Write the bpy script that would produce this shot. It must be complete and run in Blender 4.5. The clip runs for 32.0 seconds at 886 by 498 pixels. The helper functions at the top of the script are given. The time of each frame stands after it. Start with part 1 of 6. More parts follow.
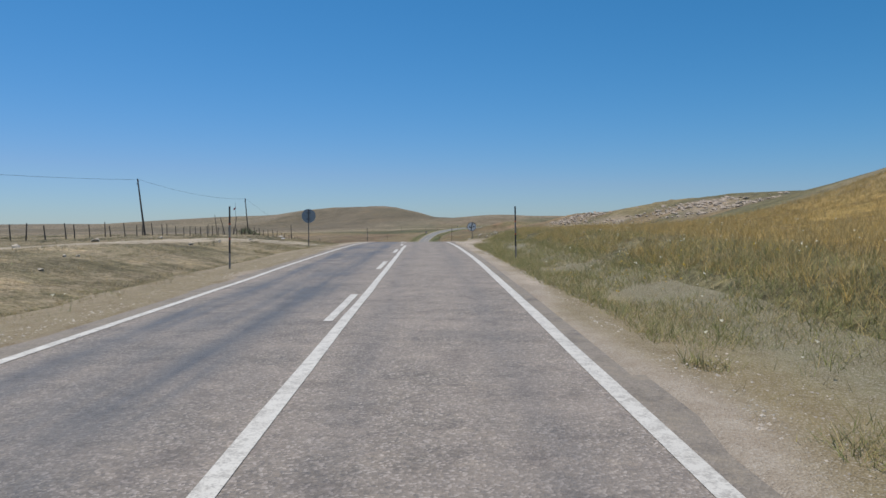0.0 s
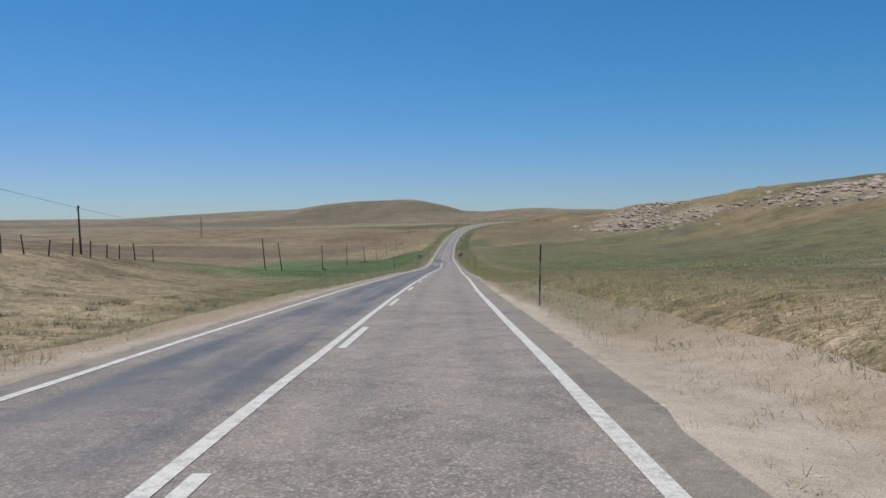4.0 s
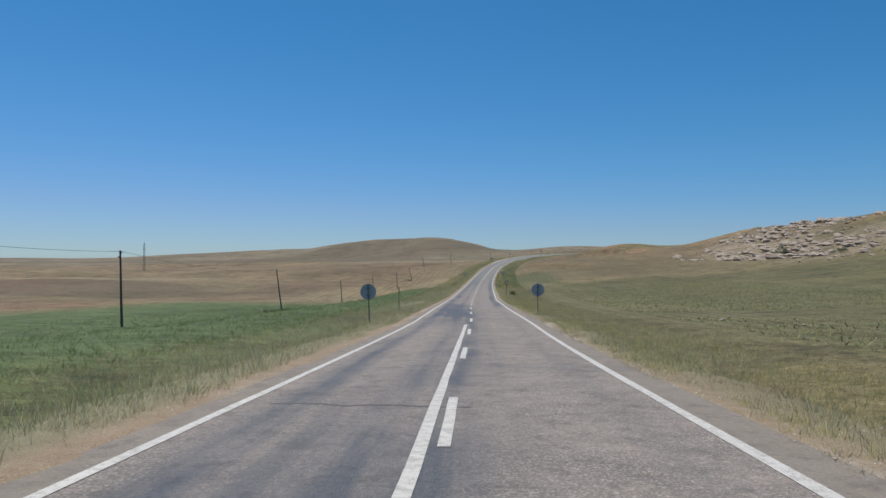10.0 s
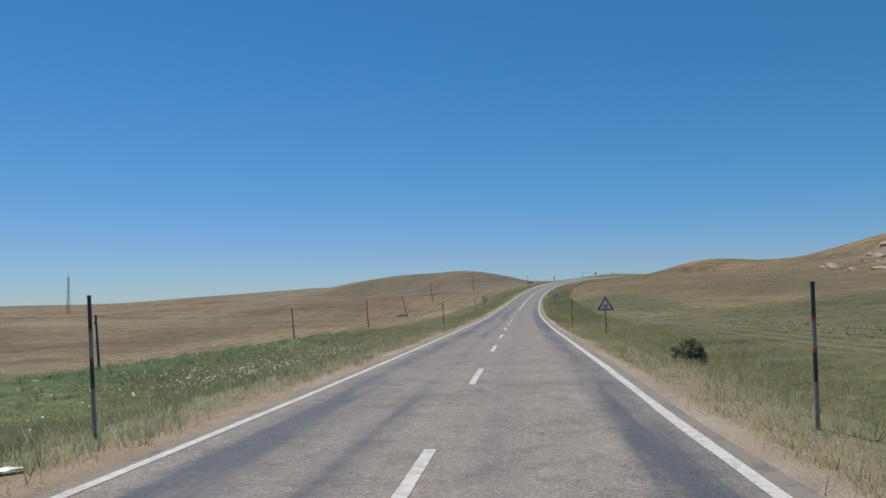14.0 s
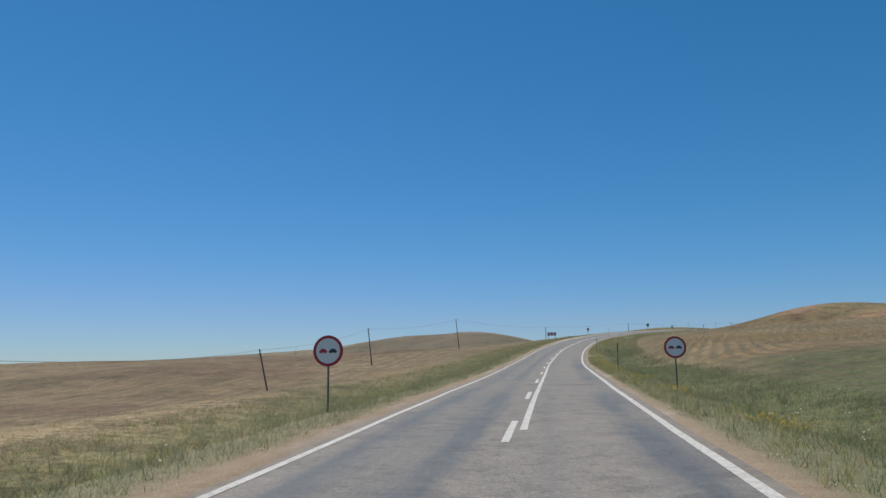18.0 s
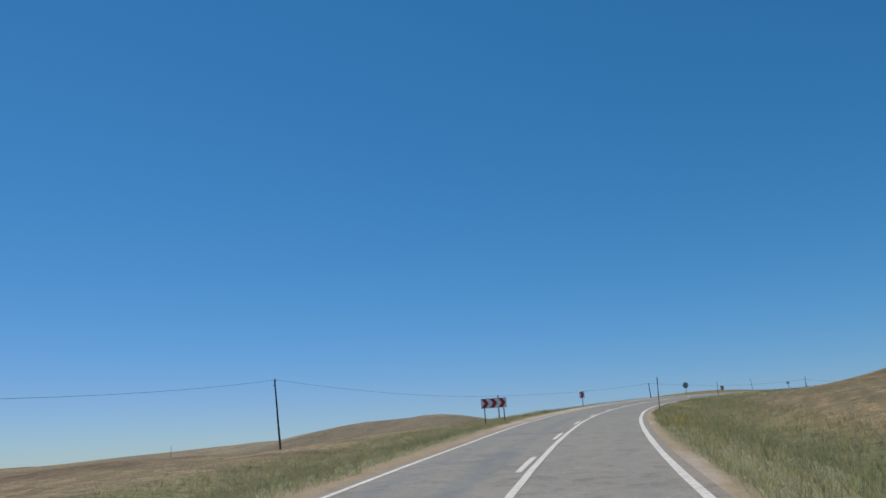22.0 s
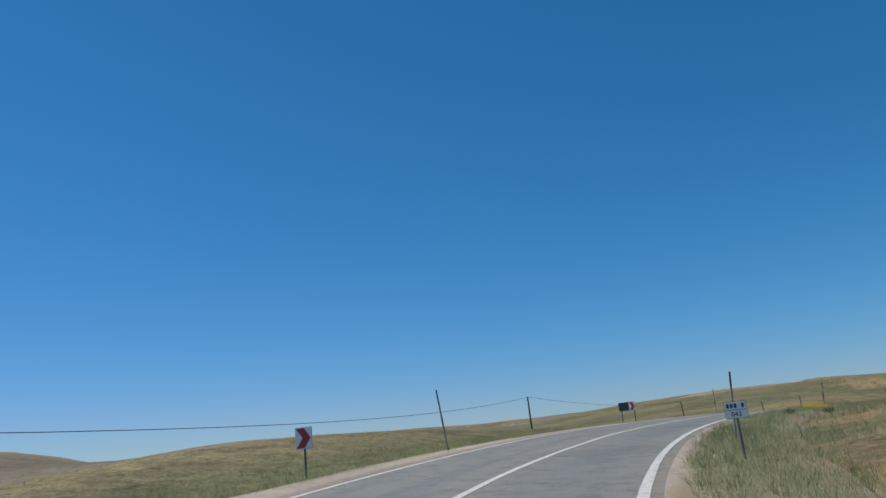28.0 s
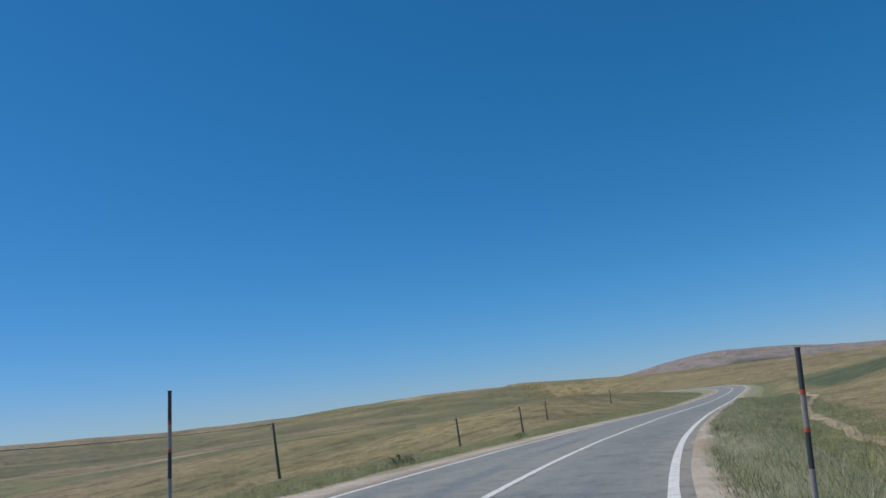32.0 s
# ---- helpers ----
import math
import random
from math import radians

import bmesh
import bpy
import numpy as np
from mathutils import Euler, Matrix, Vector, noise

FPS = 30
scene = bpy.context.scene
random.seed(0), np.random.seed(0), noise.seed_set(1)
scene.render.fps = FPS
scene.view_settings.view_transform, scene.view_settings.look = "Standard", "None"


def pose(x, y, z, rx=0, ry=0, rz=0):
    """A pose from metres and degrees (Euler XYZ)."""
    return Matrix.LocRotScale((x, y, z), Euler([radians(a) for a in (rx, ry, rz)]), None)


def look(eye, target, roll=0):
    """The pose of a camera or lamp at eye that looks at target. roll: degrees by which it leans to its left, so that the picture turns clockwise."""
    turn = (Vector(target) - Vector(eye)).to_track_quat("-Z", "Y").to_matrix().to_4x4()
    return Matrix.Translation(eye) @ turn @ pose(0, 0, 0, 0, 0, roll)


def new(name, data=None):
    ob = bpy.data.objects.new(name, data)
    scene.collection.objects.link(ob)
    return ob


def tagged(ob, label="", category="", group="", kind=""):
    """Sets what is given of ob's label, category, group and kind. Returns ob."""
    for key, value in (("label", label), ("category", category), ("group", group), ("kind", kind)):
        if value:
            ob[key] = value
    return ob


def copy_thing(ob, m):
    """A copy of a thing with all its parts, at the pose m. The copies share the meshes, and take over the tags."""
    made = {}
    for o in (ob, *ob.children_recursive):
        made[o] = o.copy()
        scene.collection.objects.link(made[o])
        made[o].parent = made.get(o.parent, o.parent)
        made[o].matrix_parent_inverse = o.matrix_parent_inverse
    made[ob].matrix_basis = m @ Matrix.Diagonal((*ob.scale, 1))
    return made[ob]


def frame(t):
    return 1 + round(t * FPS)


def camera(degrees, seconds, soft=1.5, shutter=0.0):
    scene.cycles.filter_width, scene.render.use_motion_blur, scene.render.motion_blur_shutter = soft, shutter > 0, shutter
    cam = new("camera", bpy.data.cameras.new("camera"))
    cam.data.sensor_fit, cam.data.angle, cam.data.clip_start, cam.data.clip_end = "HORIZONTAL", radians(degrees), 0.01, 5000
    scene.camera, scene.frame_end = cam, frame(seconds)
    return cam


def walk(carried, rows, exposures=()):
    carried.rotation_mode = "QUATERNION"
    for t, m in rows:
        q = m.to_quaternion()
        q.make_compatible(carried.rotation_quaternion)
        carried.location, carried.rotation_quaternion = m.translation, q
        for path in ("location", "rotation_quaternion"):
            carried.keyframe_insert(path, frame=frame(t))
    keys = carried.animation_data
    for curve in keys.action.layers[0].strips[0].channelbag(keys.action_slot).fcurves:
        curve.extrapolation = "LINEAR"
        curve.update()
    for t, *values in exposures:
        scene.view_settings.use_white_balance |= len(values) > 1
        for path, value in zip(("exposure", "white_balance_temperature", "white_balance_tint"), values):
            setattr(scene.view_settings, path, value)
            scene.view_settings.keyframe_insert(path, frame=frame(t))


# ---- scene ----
LENS = 64.0
cam = camera(LENS, 32.0, soft=1.5)

# seconds, x, y, z, tilt, lean, turn (degrees)
PATH = [
    (0.0, 1.659, 0.000, 1.695, -2.20, 0.25, -1.42),
    (0.5, 1.816, 12.781, 1.789, -2.14, 0.22, -1.39),
    (1.0, 1.977, 25.590, 1.880, -2.23, 0.36, -1.22),
    (1.5, 2.058, 38.405, 1.900, -2.18, 0.32, -1.27),
    (2.0, 2.079, 51.226, 1.821, -2.18, 0.51, -0.90),
    (2.5, 1.881, 64.046, 1.597, -1.99, 0.09, -0.51),
    (3.0, 1.618, 76.839, 1.208, -2.11, -0.17, 0.01),
    (3.5, 1.395, 89.609, 0.694, -2.34, 0.11, 0.50),
    (4.0, 1.202, 102.376, 0.099, -2.59, 0.35, 0.91),
    (4.5, 0.971, 115.132, -0.582, -2.85, 0.58, 1.03),
    (5.0, 0.743, 127.874, -1.325, -3.11, 0.79, 0.93),
    (5.5, 0.575, 140.599, -2.055, -3.32, 1.04, 0.70),
    (6.0, 0.498, 153.323, -2.786, -3.47, 1.30, 1.00),
    (6.5, 0.288, 166.079, -3.570, -3.79, 1.07, 1.24),
    (7.0, 0.030, 178.862, -4.370, -3.59, 0.73, 1.20),
    (7.5, -0.144, 191.681, -5.164, -2.46, 0.76, 0.86),
    (8.0, -0.309, 204.554, -5.992, -1.36, 0.89, 0.40),
    (8.5, -0.524, 217.486, -6.797, -0.40, 0.10, 0.81),
    (9.0, -0.665, 230.508, -7.556, 0.01, 0.02, 1.81),
    (9.5, -0.846, 243.630, -8.300, 0.41, -0.17, 2.88),
    (10.0, -1.163, 256.839, -9.012, 1.00, -0.20, 3.39),
    (10.5, -1.265, 270.113, -9.687, 1.05, -0.55, 3.75),
    (11.0, -1.332, 283.427, -10.312, 1.04, -1.01, 3.83),
    (11.5, -1.362, 296.789, -10.831, 1.28, -0.50, 3.83),
    (12.0, -1.509, 310.195, -11.280, 1.32, -0.60, 4.35),
    (12.5, -1.648, 323.600, -11.719, 1.57, 0.18, 5.26),
    (13.0, -1.720, 336.975, -12.145, 2.46, 0.31, 5.66),
    (13.5, -1.791, 350.323, -12.557, 2.94, 0.90, 5.98),
    (14.0, -1.781, 363.629, -12.908, 4.06, 1.37, 6.16),
    (14.5, -1.728, 376.921, -13.124, 4.41, 0.81, 6.54),
    (15.0, -1.669, 390.213, -13.244, 4.84, 0.53, 7.15),
    (15.5, -1.637, 403.496, -13.376, 5.33, 0.50, 7.52),
    (16.0, -1.606, 416.764, -13.489, 5.96, 0.57, 7.53),
    (16.5, -1.623, 430.026, -13.571, 6.81, 0.67, 7.33),
    (17.0, -1.605, 443.298, -13.647, 7.86, 0.76, 7.29),
    (17.5, -1.582, 456.568, -13.630, 8.49, 0.81, 7.29),
    (18.0, -1.461, 469.838, -13.486, 9.17, 0.80, 7.29),
    (18.5, -1.168, 483.038, -13.263, 9.48, 0.90, 7.26),
    (19.0, -0.825, 496.095, -13.012, 9.67, 1.17, 7.19),
    (19.5, -0.375, 509.004, -12.736, 10.06, 1.09, 6.99),
    (20.0, 0.086, 521.777, -12.446, 11.00, 1.46, 6.97),
    (20.5, 0.662, 534.331, -12.139, 12.67, 1.68, 6.68),
    (21.0, 1.398, 546.582, -11.743, 14.00, 2.54, 6.52),
    (21.5, 2.313, 558.554, -11.210, 14.78, 2.70, 5.99),
    (22.0, 3.376, 570.237, -10.592, 15.65, 3.11, 5.24),
    (22.5, 4.661, 581.600, -9.934, 16.17, 3.62, 4.05),
    (23.0, 6.203, 592.641, -9.246, 16.54, 3.54, 3.04),
    (23.5, 7.985, 603.362, -8.543, 17.26, 3.38, 1.78),
    (24.0, 9.959, 613.746, -7.879, 17.32, 3.74, 0.48),
    (24.5, 12.076, 623.767, -7.260, 17.31, 4.25, -1.48),
    (25.0, 14.470, 633.359, -6.674, 16.92, 4.18, -4.07),
    (25.5, 17.206, 642.486, -6.103, 16.79, 4.75, -6.81),
    (26.0, 20.310, 651.109, -5.558, 16.51, 5.09, -9.90),
    (26.5, 23.780, 659.204, -5.029, 16.12, 5.24, -13.31),
    (27.0, 27.642, 666.737, -4.502, 15.72, 5.32, -16.86),
    (27.5, 31.849, 673.693, -3.982, 15.42, 5.49, -20.60),
    (28.0, 36.348, 680.075, -3.496, 15.23, 5.76, -24.29),
    (28.5, 41.063, 686.038, -3.114, 15.23, 6.03, -27.62),
    (29.0, 46.051, 691.635, -2.811, 14.69, 6.08, -30.45),
    (29.5, 51.285, 696.833, -2.625, 14.32, 5.83, -33.20),
    (30.0, 56.710, 701.653, -2.477, 13.28, 6.16, -36.22),
    (30.5, 62.366, 706.150, -2.364, 12.78, 5.64, -39.06),
    (31.0, 68.287, 710.414, -2.265, 12.60, 5.42, -42.12),
    (31.5, 74.407, 714.529, -2.193, 12.81, 5.93, -44.25),
    (32.0, 80.725, 718.442, -2.180, 13.18, 6.42, -46.11),
]
walk(cam, [(r[0], pose(r[1], r[2], r[3], 90 + r[4], r[5], r[6])) for r in PATH],
     [(0.0, 0.0, 6430, 10), (9.0, 0.0, 6450, 10), (14.0, 0.0, 6570, 10), (25.0, 0.0, 6610, 10), (28.0, 0.02, 6320, 10), (29.0, 0.03, 6280, 10), (30.0, 0.0, 6080, 10), (32.0, 0.03, 6050, 10)])

# ---- world and sun ----
SUN_AZ, SUN_EL = -40.0, 65.0   # degrees to the right of +y, and above the horizon
world = bpy.data.worlds.new("sky")
scene.world = world
world.use_nodes = True
wn = world.node_tree
sky = wn.nodes.new("ShaderNodeTexSky")
sky.sky_type = "NISHITA"
sky.sun_disc = False
sky.sun_elevation = radians(SUN_EL)
sky.sun_rotation = radians(SUN_AZ)
sky.altitude = 600.0
sky.air_density, sky.dust_density, sky.ozone_density = 1.0, 0.05, 2.0
wn.nodes["Background"].inputs["Strength"].default_value = 0.1
# dry upland air: deep blue overhead, pale blue low down, where the sky is brighter
glow = wn.nodes.new("ShaderNodeRGBToBW")
wn.links.new(sky.outputs[0], glow.inputs[0])
low = wn.nodes.new("ShaderNodeMapRange")
low.inputs[1].default_value, low.inputs[2].default_value = 2.0, 7.0
wn.links.new(glow.outputs[0], low.inputs[0])
air = wn.nodes.new("ShaderNodeMix")
air.data_type = "RGBA"
air.inputs[6].default_value, air.inputs[7].default_value = (0.19, 0.69, 0.92, 1), (0.41, 0.57, 0.84, 1)
wn.links.new(low.outputs[0], air.inputs[0])
deep = wn.nodes.new("ShaderNodeMix")
deep.data_type, deep.blend_type = "RGBA", "MULTIPLY"
deep.inputs[0].default_value = 1.0
wn.links.new(sky.outputs[0], deep.inputs[6])
wn.links.new(air.outputs[2], deep.inputs[7])
wn.links.new(deep.outputs[2], wn.nodes["Background"].inputs["Color"])
sun = new("sun", bpy.data.lights.new("sun", "SUN"))
sun.data.energy, sun.data.angle, sun.data.color = 3.7, radians(0.53), (1.0, 0.93, 0.85)
sd = Vector((math.sin(radians(SUN_AZ)) * math.cos(radians(SUN_EL)), math.cos(radians(SUN_AZ)) * math.cos(radians(SUN_EL)), math.sin(radians(SUN_EL))))
sun.matrix_world = look(sd * 300, (0, 0, 0))
scene.view_settings.exposure = 0.0

# ---- the road's line: bend (per 100 m) and rise (per cent) every 20 m ----
BEND = [-0.28, -0.11, 0.06, 0.03, 0.07, -0.05, 0.02, -0.01, -0.08, 0.08, -0.08, 0.05, -0.08, 0.11, -0.00, -0.04, 0.10, -0.06, 0.02, -0.11, 0.02, 0.01, -0.05, 0.01, -0.07, -0.02, -0.05, 0.04, -0.18, -0.10, -0.24, -0.18, -0.30, -0.47, -0.76, -0.89, -0.78, -0.76, -0.49, -0.48, -0.25, -0.08, 0.01, 0.03, -0.02, -0.07, -0.07, 0.05, 0.29, 0.59, 0.75, 0.60, 0.20, 0.10, 0.00, 0.00, 0.00, 0.00, 0.00, 0.00, 0.00, 0.00]
RISE = [0.43, 0.60, 0.74, -0.21, -1.95, -3.89, -4.91, -5.87, -5.63, -6.23, -6.17, -6.57, -5.98, -5.60, -5.09, -4.52, -3.31, -3.35, -3.24, -2.57, -0.85, -1.04, -0.64, -0.62, 0.93, 1.87, 2.00, 2.22, 3.21, 5.47, 5.93, 6.51, 6.10, 6.16, 6.21, 6.00, 4.05, 2.27, 0.37, -0.94, -0.94, -0.75, -1.07, -1.08, -0.66, 0.04, 0.66, 1.19, 1.61, 1.98, 1.35, 1.00, 0.73, 0.47, 0.20, 0.17, 0.14, 0.11, 0.09, 0.06, 0.03, 0.00]
BANK_PER_BEND, LANE, LEFT_LANE, TWIN, EYE_UP = 6.09, 3.5, 3.386, 0.269, 1.71
S = np.arange(-20.0, 1200.5, 1.0)
KS = np.arange(-20.0, 1200.5, 20.0)
bend = np.interp(S, KS, BEND) * 0.01
rise = np.interp(S, KS, RISE) * 0.01


def summed(v):
    a = np.concatenate([[0.0], np.cumsum((v[1:] + v[:-1]) / 2)])
    return a - a[20]


PSI = summed(bend)
mid = (PSI[1:] + PSI[:-1]) / 2
CX = np.concatenate([[0.0], np.cumsum(-np.sin(mid))])
CY = np.concatenate([[0.0], np.cumsum(np.cos(mid))])
CX, CY, CZ = CX - CX[20], CY - CY[20], summed(rise)
# straight lead-in behind the start
back = np.arange(-400.0, -20.0, 1.0)
CX = np.concatenate([CX[0] - (back + 20) * math.sin(PSI[0]), CX])
CY = np.concatenate([CY[0] + (back + 20) * math.cos(PSI[0]), CY])
CZ = np.concatenate([CZ[0] + (back + 20) * rise[0], CZ])
PSI = np.concatenate([np.full(len(back), PSI[0]), PSI])
BANK = np.concatenate([np.zeros(len(back)), bend * BANK_PER_BEND])
S = np.concatenate([back, S])


def at(s, v):
    return np.interp(s, S, v)


def road_xy(s, lat):
    a = at(s, PSI)
    return at(s, CX) + lat * np.cos(a), at(s, CY) + lat * np.sin(a)


def road_z(s, lat):
    return at(s, CZ) + lat * at(s, BANK)


NS = S[::4]
NX, NY = at(NS, CX), at(NS, CY)


def nearest(x, y):
    """Chainage and signed offset (right positive) of the road nearest to each place."""
    x, y = np.atleast_1d(x).astype(float), np.atleast_1d(y).astype(float)
    s, d = np.empty(len(x)), np.empty(len(x))
    for i in range(0, len(x), 4000):
        q = slice(i, i + 4000)
        dd = (x[q, None] - NX) ** 2 + (y[q, None] - NY) ** 2
        s[q] = NS[dd.argmin(1)]
    for _ in range(3):
        a = at(s, PSI)
        dx, dy = x - at(s, CX), y - at(s, CY)
        s = np.clip(s + np.clip(dx * -np.sin(a) + dy * np.cos(a), -6, 6), S[0], S[-1])
    a = at(s, PSI)
    dx, dy = x - at(s, CX), y - at(s, CY)
    lat = dx * np.cos(a) + dy * np.sin(a)
    d = np.hypot(dx, dy)
    return s, np.where(lat >= 0, d, -d)


def smooth(a, b, v):
    t = np.clip((v - a) / (b - a), 0, 1)
    return t * t * (3 - 2 * t)


def lattice(ix, iy, seed):
    n = (ix.astype(np.int64) * 374761393 + iy.astype(np.int64) * 668265263 + seed * 974711) & 0xFFFFFFFF
    n = ((n ^ (n >> 13)) * 1274126177) & 0xFFFFFFFF
    return ((n ^ (n >> 16)) & 0xFFFF) / 65535.0


def wave(x, y, size, seed=0):
    """Smooth noise from -1 to 1 with bumps of that size."""
    u, v = np.asarray(x) / size, np.asarray(y) / size
    iu, iv = np.floor(u), np.floor(v)
    fu, fv = u - iu, v - iv
    fu, fv = fu * fu * (3 - 2 * fu), fv * fv * (3 - 2 * fv)
    a, b = lattice(iu, iv, seed), lattice(iu + 1, iv, seed)
    c, d = lattice(iu, iv + 1, seed), lattice(iu + 1, iv + 1, seed)
    return (a * (1 - fu) + b * fu) * (1 - fv) * 2 + (c * (1 - fu) + d * fu) * fv * 2 - 1


# long profile of the land: the road's own, smoothed
kern = np.exp(-0.5 * (np.arange(-120, 121) / 45.0) ** 2)
SMZ = np.convolve(np.pad(CZ, 120, mode="edge"), kern / kern.sum(), mode="valid")

# level of the fields left of the road, some 30 m off: chainage, height
LEFT_S = [-100, 0, 85, 110, 130, 146, 160, 177, 230, 281, 318, 371, 413, 447, 497, 548, 588, 625, 676, 715, 745, 800, 900, 1200]
LEFT_Z = [0, 0, -0.3, 0.1, -0.2, -1.2, -2.7, -4.3, -10.8, -13.1, -14.8, -17.2, -18.9, -19.4, -18.8, -17.7, -13.5, -9.9, -7.8, -5.6, -4.6, -4.9, -5.2, -5.0]
kern2 = np.exp(-0.5 * (np.arange(-40, 41) / 14.0) ** 2)
LEFTZ = np.convolve(np.pad(np.interp(S, LEFT_S, LEFT_Z), 40, mode="edge"), kern2 / kern2.sum(), mode="valid")

# rises and hollows near the road, and hills far off: x, y, height, half-widths in x and y
RISES = [
    (193, 421, 34.6, 57, 180),
    (163, 604, -11.6, 15, 48),
    (344, 803, 2.5, 79, 174),
    (143, 580, 5.9, 25, 56),
    (44, 660, -7.9, 30, 19),
    (113, 744, -4.6, 32, 56),
    (18, 820, -10.3, 67, 72),
    (63, 698, 14.3, 25, 29),
    (135, 102, 21.2, 39, 119),
    (-237, 709, 0.6, 86, 86),
    (-69, 662, -0.5, 34, 34),
    (-33, 652, -0.5, 22, 22),
    (264, 568, -0.5, 86, 86),
    (-71, 791, -0.9, 53, 53),
    (74, 661, 0.7, 22, 22),
    (67, 770, -1.7, 22, 22),
    (109, 686, 1.4, 22, 22),
    (269, 635, -0.4, 53, 53),
    (-29, 631, 1.1, 12, 12),
    (43, 24, 9.5, 13, 26),
    (-2, 667, 2.6, 13, 13),
    (73, 755, 1.1, 11, 11),
    (102, 753, 4.2, 8, 8),
]
HILLS = [
    (-69, 1585, 37.2, 86, 175),
    (-227, 1782, 36.8, 126, 148),
    (124, 1392, 10.1, 55, 160),
    (241, 1336, 14.9, 168, 136),
    (616, 1243, 22.4, 128, 454),
    (1529, 1343, 67.0, 201, 200),
    (2103, 799, 59.8, 229, 278),
    (-422, 2096, 36.9, 339, 213),
    (-1317, 783, 5.7, 276, 353),
    (300, 1500, -1.0, 120, 120),
    (500, 1500, -4.0, 120, 120),
    (800, 1400, -2.0, 150, 150),
    (1100, 1200, 0.6, 150, 150),
    (1300, 1000, 12.1, 160, 160),
    (700, 1000, -9.0, 100, 100),
    (450, 1100, 6.2, 90, 90),
    (1150, 1500, -9.9, 160, 160),
    (1700, 1000, 31.8, 200, 200),
    (480, 900, -3.2, 60, 90),
]


def land(x, y, s, lat):
    """Height of the open land away from the road."""
    d = np.abs(lat)
    lw = smooth(8, 27, -lat)
    z = (at(s, SMZ) * (1 - lw) + at(s, LEFTZ) * lw) * np.exp(-((d / 420.0) ** 2)) + FAR_LEVEL * (1 - np.exp(-((d / 420.0) ** 2)))
    z = z + 9.0 * smooth(700, 3200, np.hypot(x, y - 400))
    for hx, hy, hh, wa, wb in RISES + HILLS:
        z = z + hh * np.exp(-0.5 * (((x - hx) / wa) ** 2 + ((y - hy) / wb) ** 2))
    far = smooth(60, 500, d)
    z = z + wave(x, y, 420, 3) * 5.0 * far + wave(x, y, 160, 4) * 2.2 * smooth(30, 260, d) + wave(x, y, 37, 5) * 0.45 * smooth(10, 60, d)
    gully = 1.0 - np.abs(wave(x + 14 * wave(x, y, 90, 36), y, 62, 35))
    z = z - 1.5 * gully ** 3 * smooth(70, 220, d) + (wave(x, y, 85, 37) * 1.1 + wave(x, y, 24, 38) * 0.35) * smooth(60, 240, d)
    return z


FAR_LEVEL = -14.47


def side_bank(s, lat):
    """Cut banks and dips close beside the road."""
    r, l = smooth(5.5, 14, lat), smooth(5.5, 14, -lat)
    z = 1.2 * smooth(4.3, 7.4, lat) * (smooth(-60, 20, s) - smooth(120, 200, s))
    z = z + 0.7 * l * (smooth(-60, 20, s) - smooth(70, 110, s))
    z = z + 1.6 * r * (smooth(440, 520, s) - smooth(640, 700, s)) * smooth(6, 22, lat)
    return z


def verge_height(x, y, s, lat):
    """The made ground: carriageway level, shoulder, shallow ditch, then the land."""
    d = np.abs(lat)
    zr = road_z(s, np.clip(lat, -5, 5))
    dip = 0.05 * smooth(4.0, 5.4, d) + 0.30 * smooth(5.2, 7.6, d) - 0.20 * smooth(8.0, 12.0, d)
    rough = (wave(x, y, 2.3, 8) * 0.05 + wave(x, y, 0.8, 9) * 0.02) * smooth(4.6, 6.5, d)
    w = smooth(8, np.where(lat < 0, 30.0, 45.0), d)
    return (zr - dip) * (1 - w) + land(x, y, s, lat) * w + rough + side_bank(s, lat) * smooth(5, 9, d)


def height(x, y):
    s, lat = nearest(x, y)
    return verge_height(x, y, s, lat)


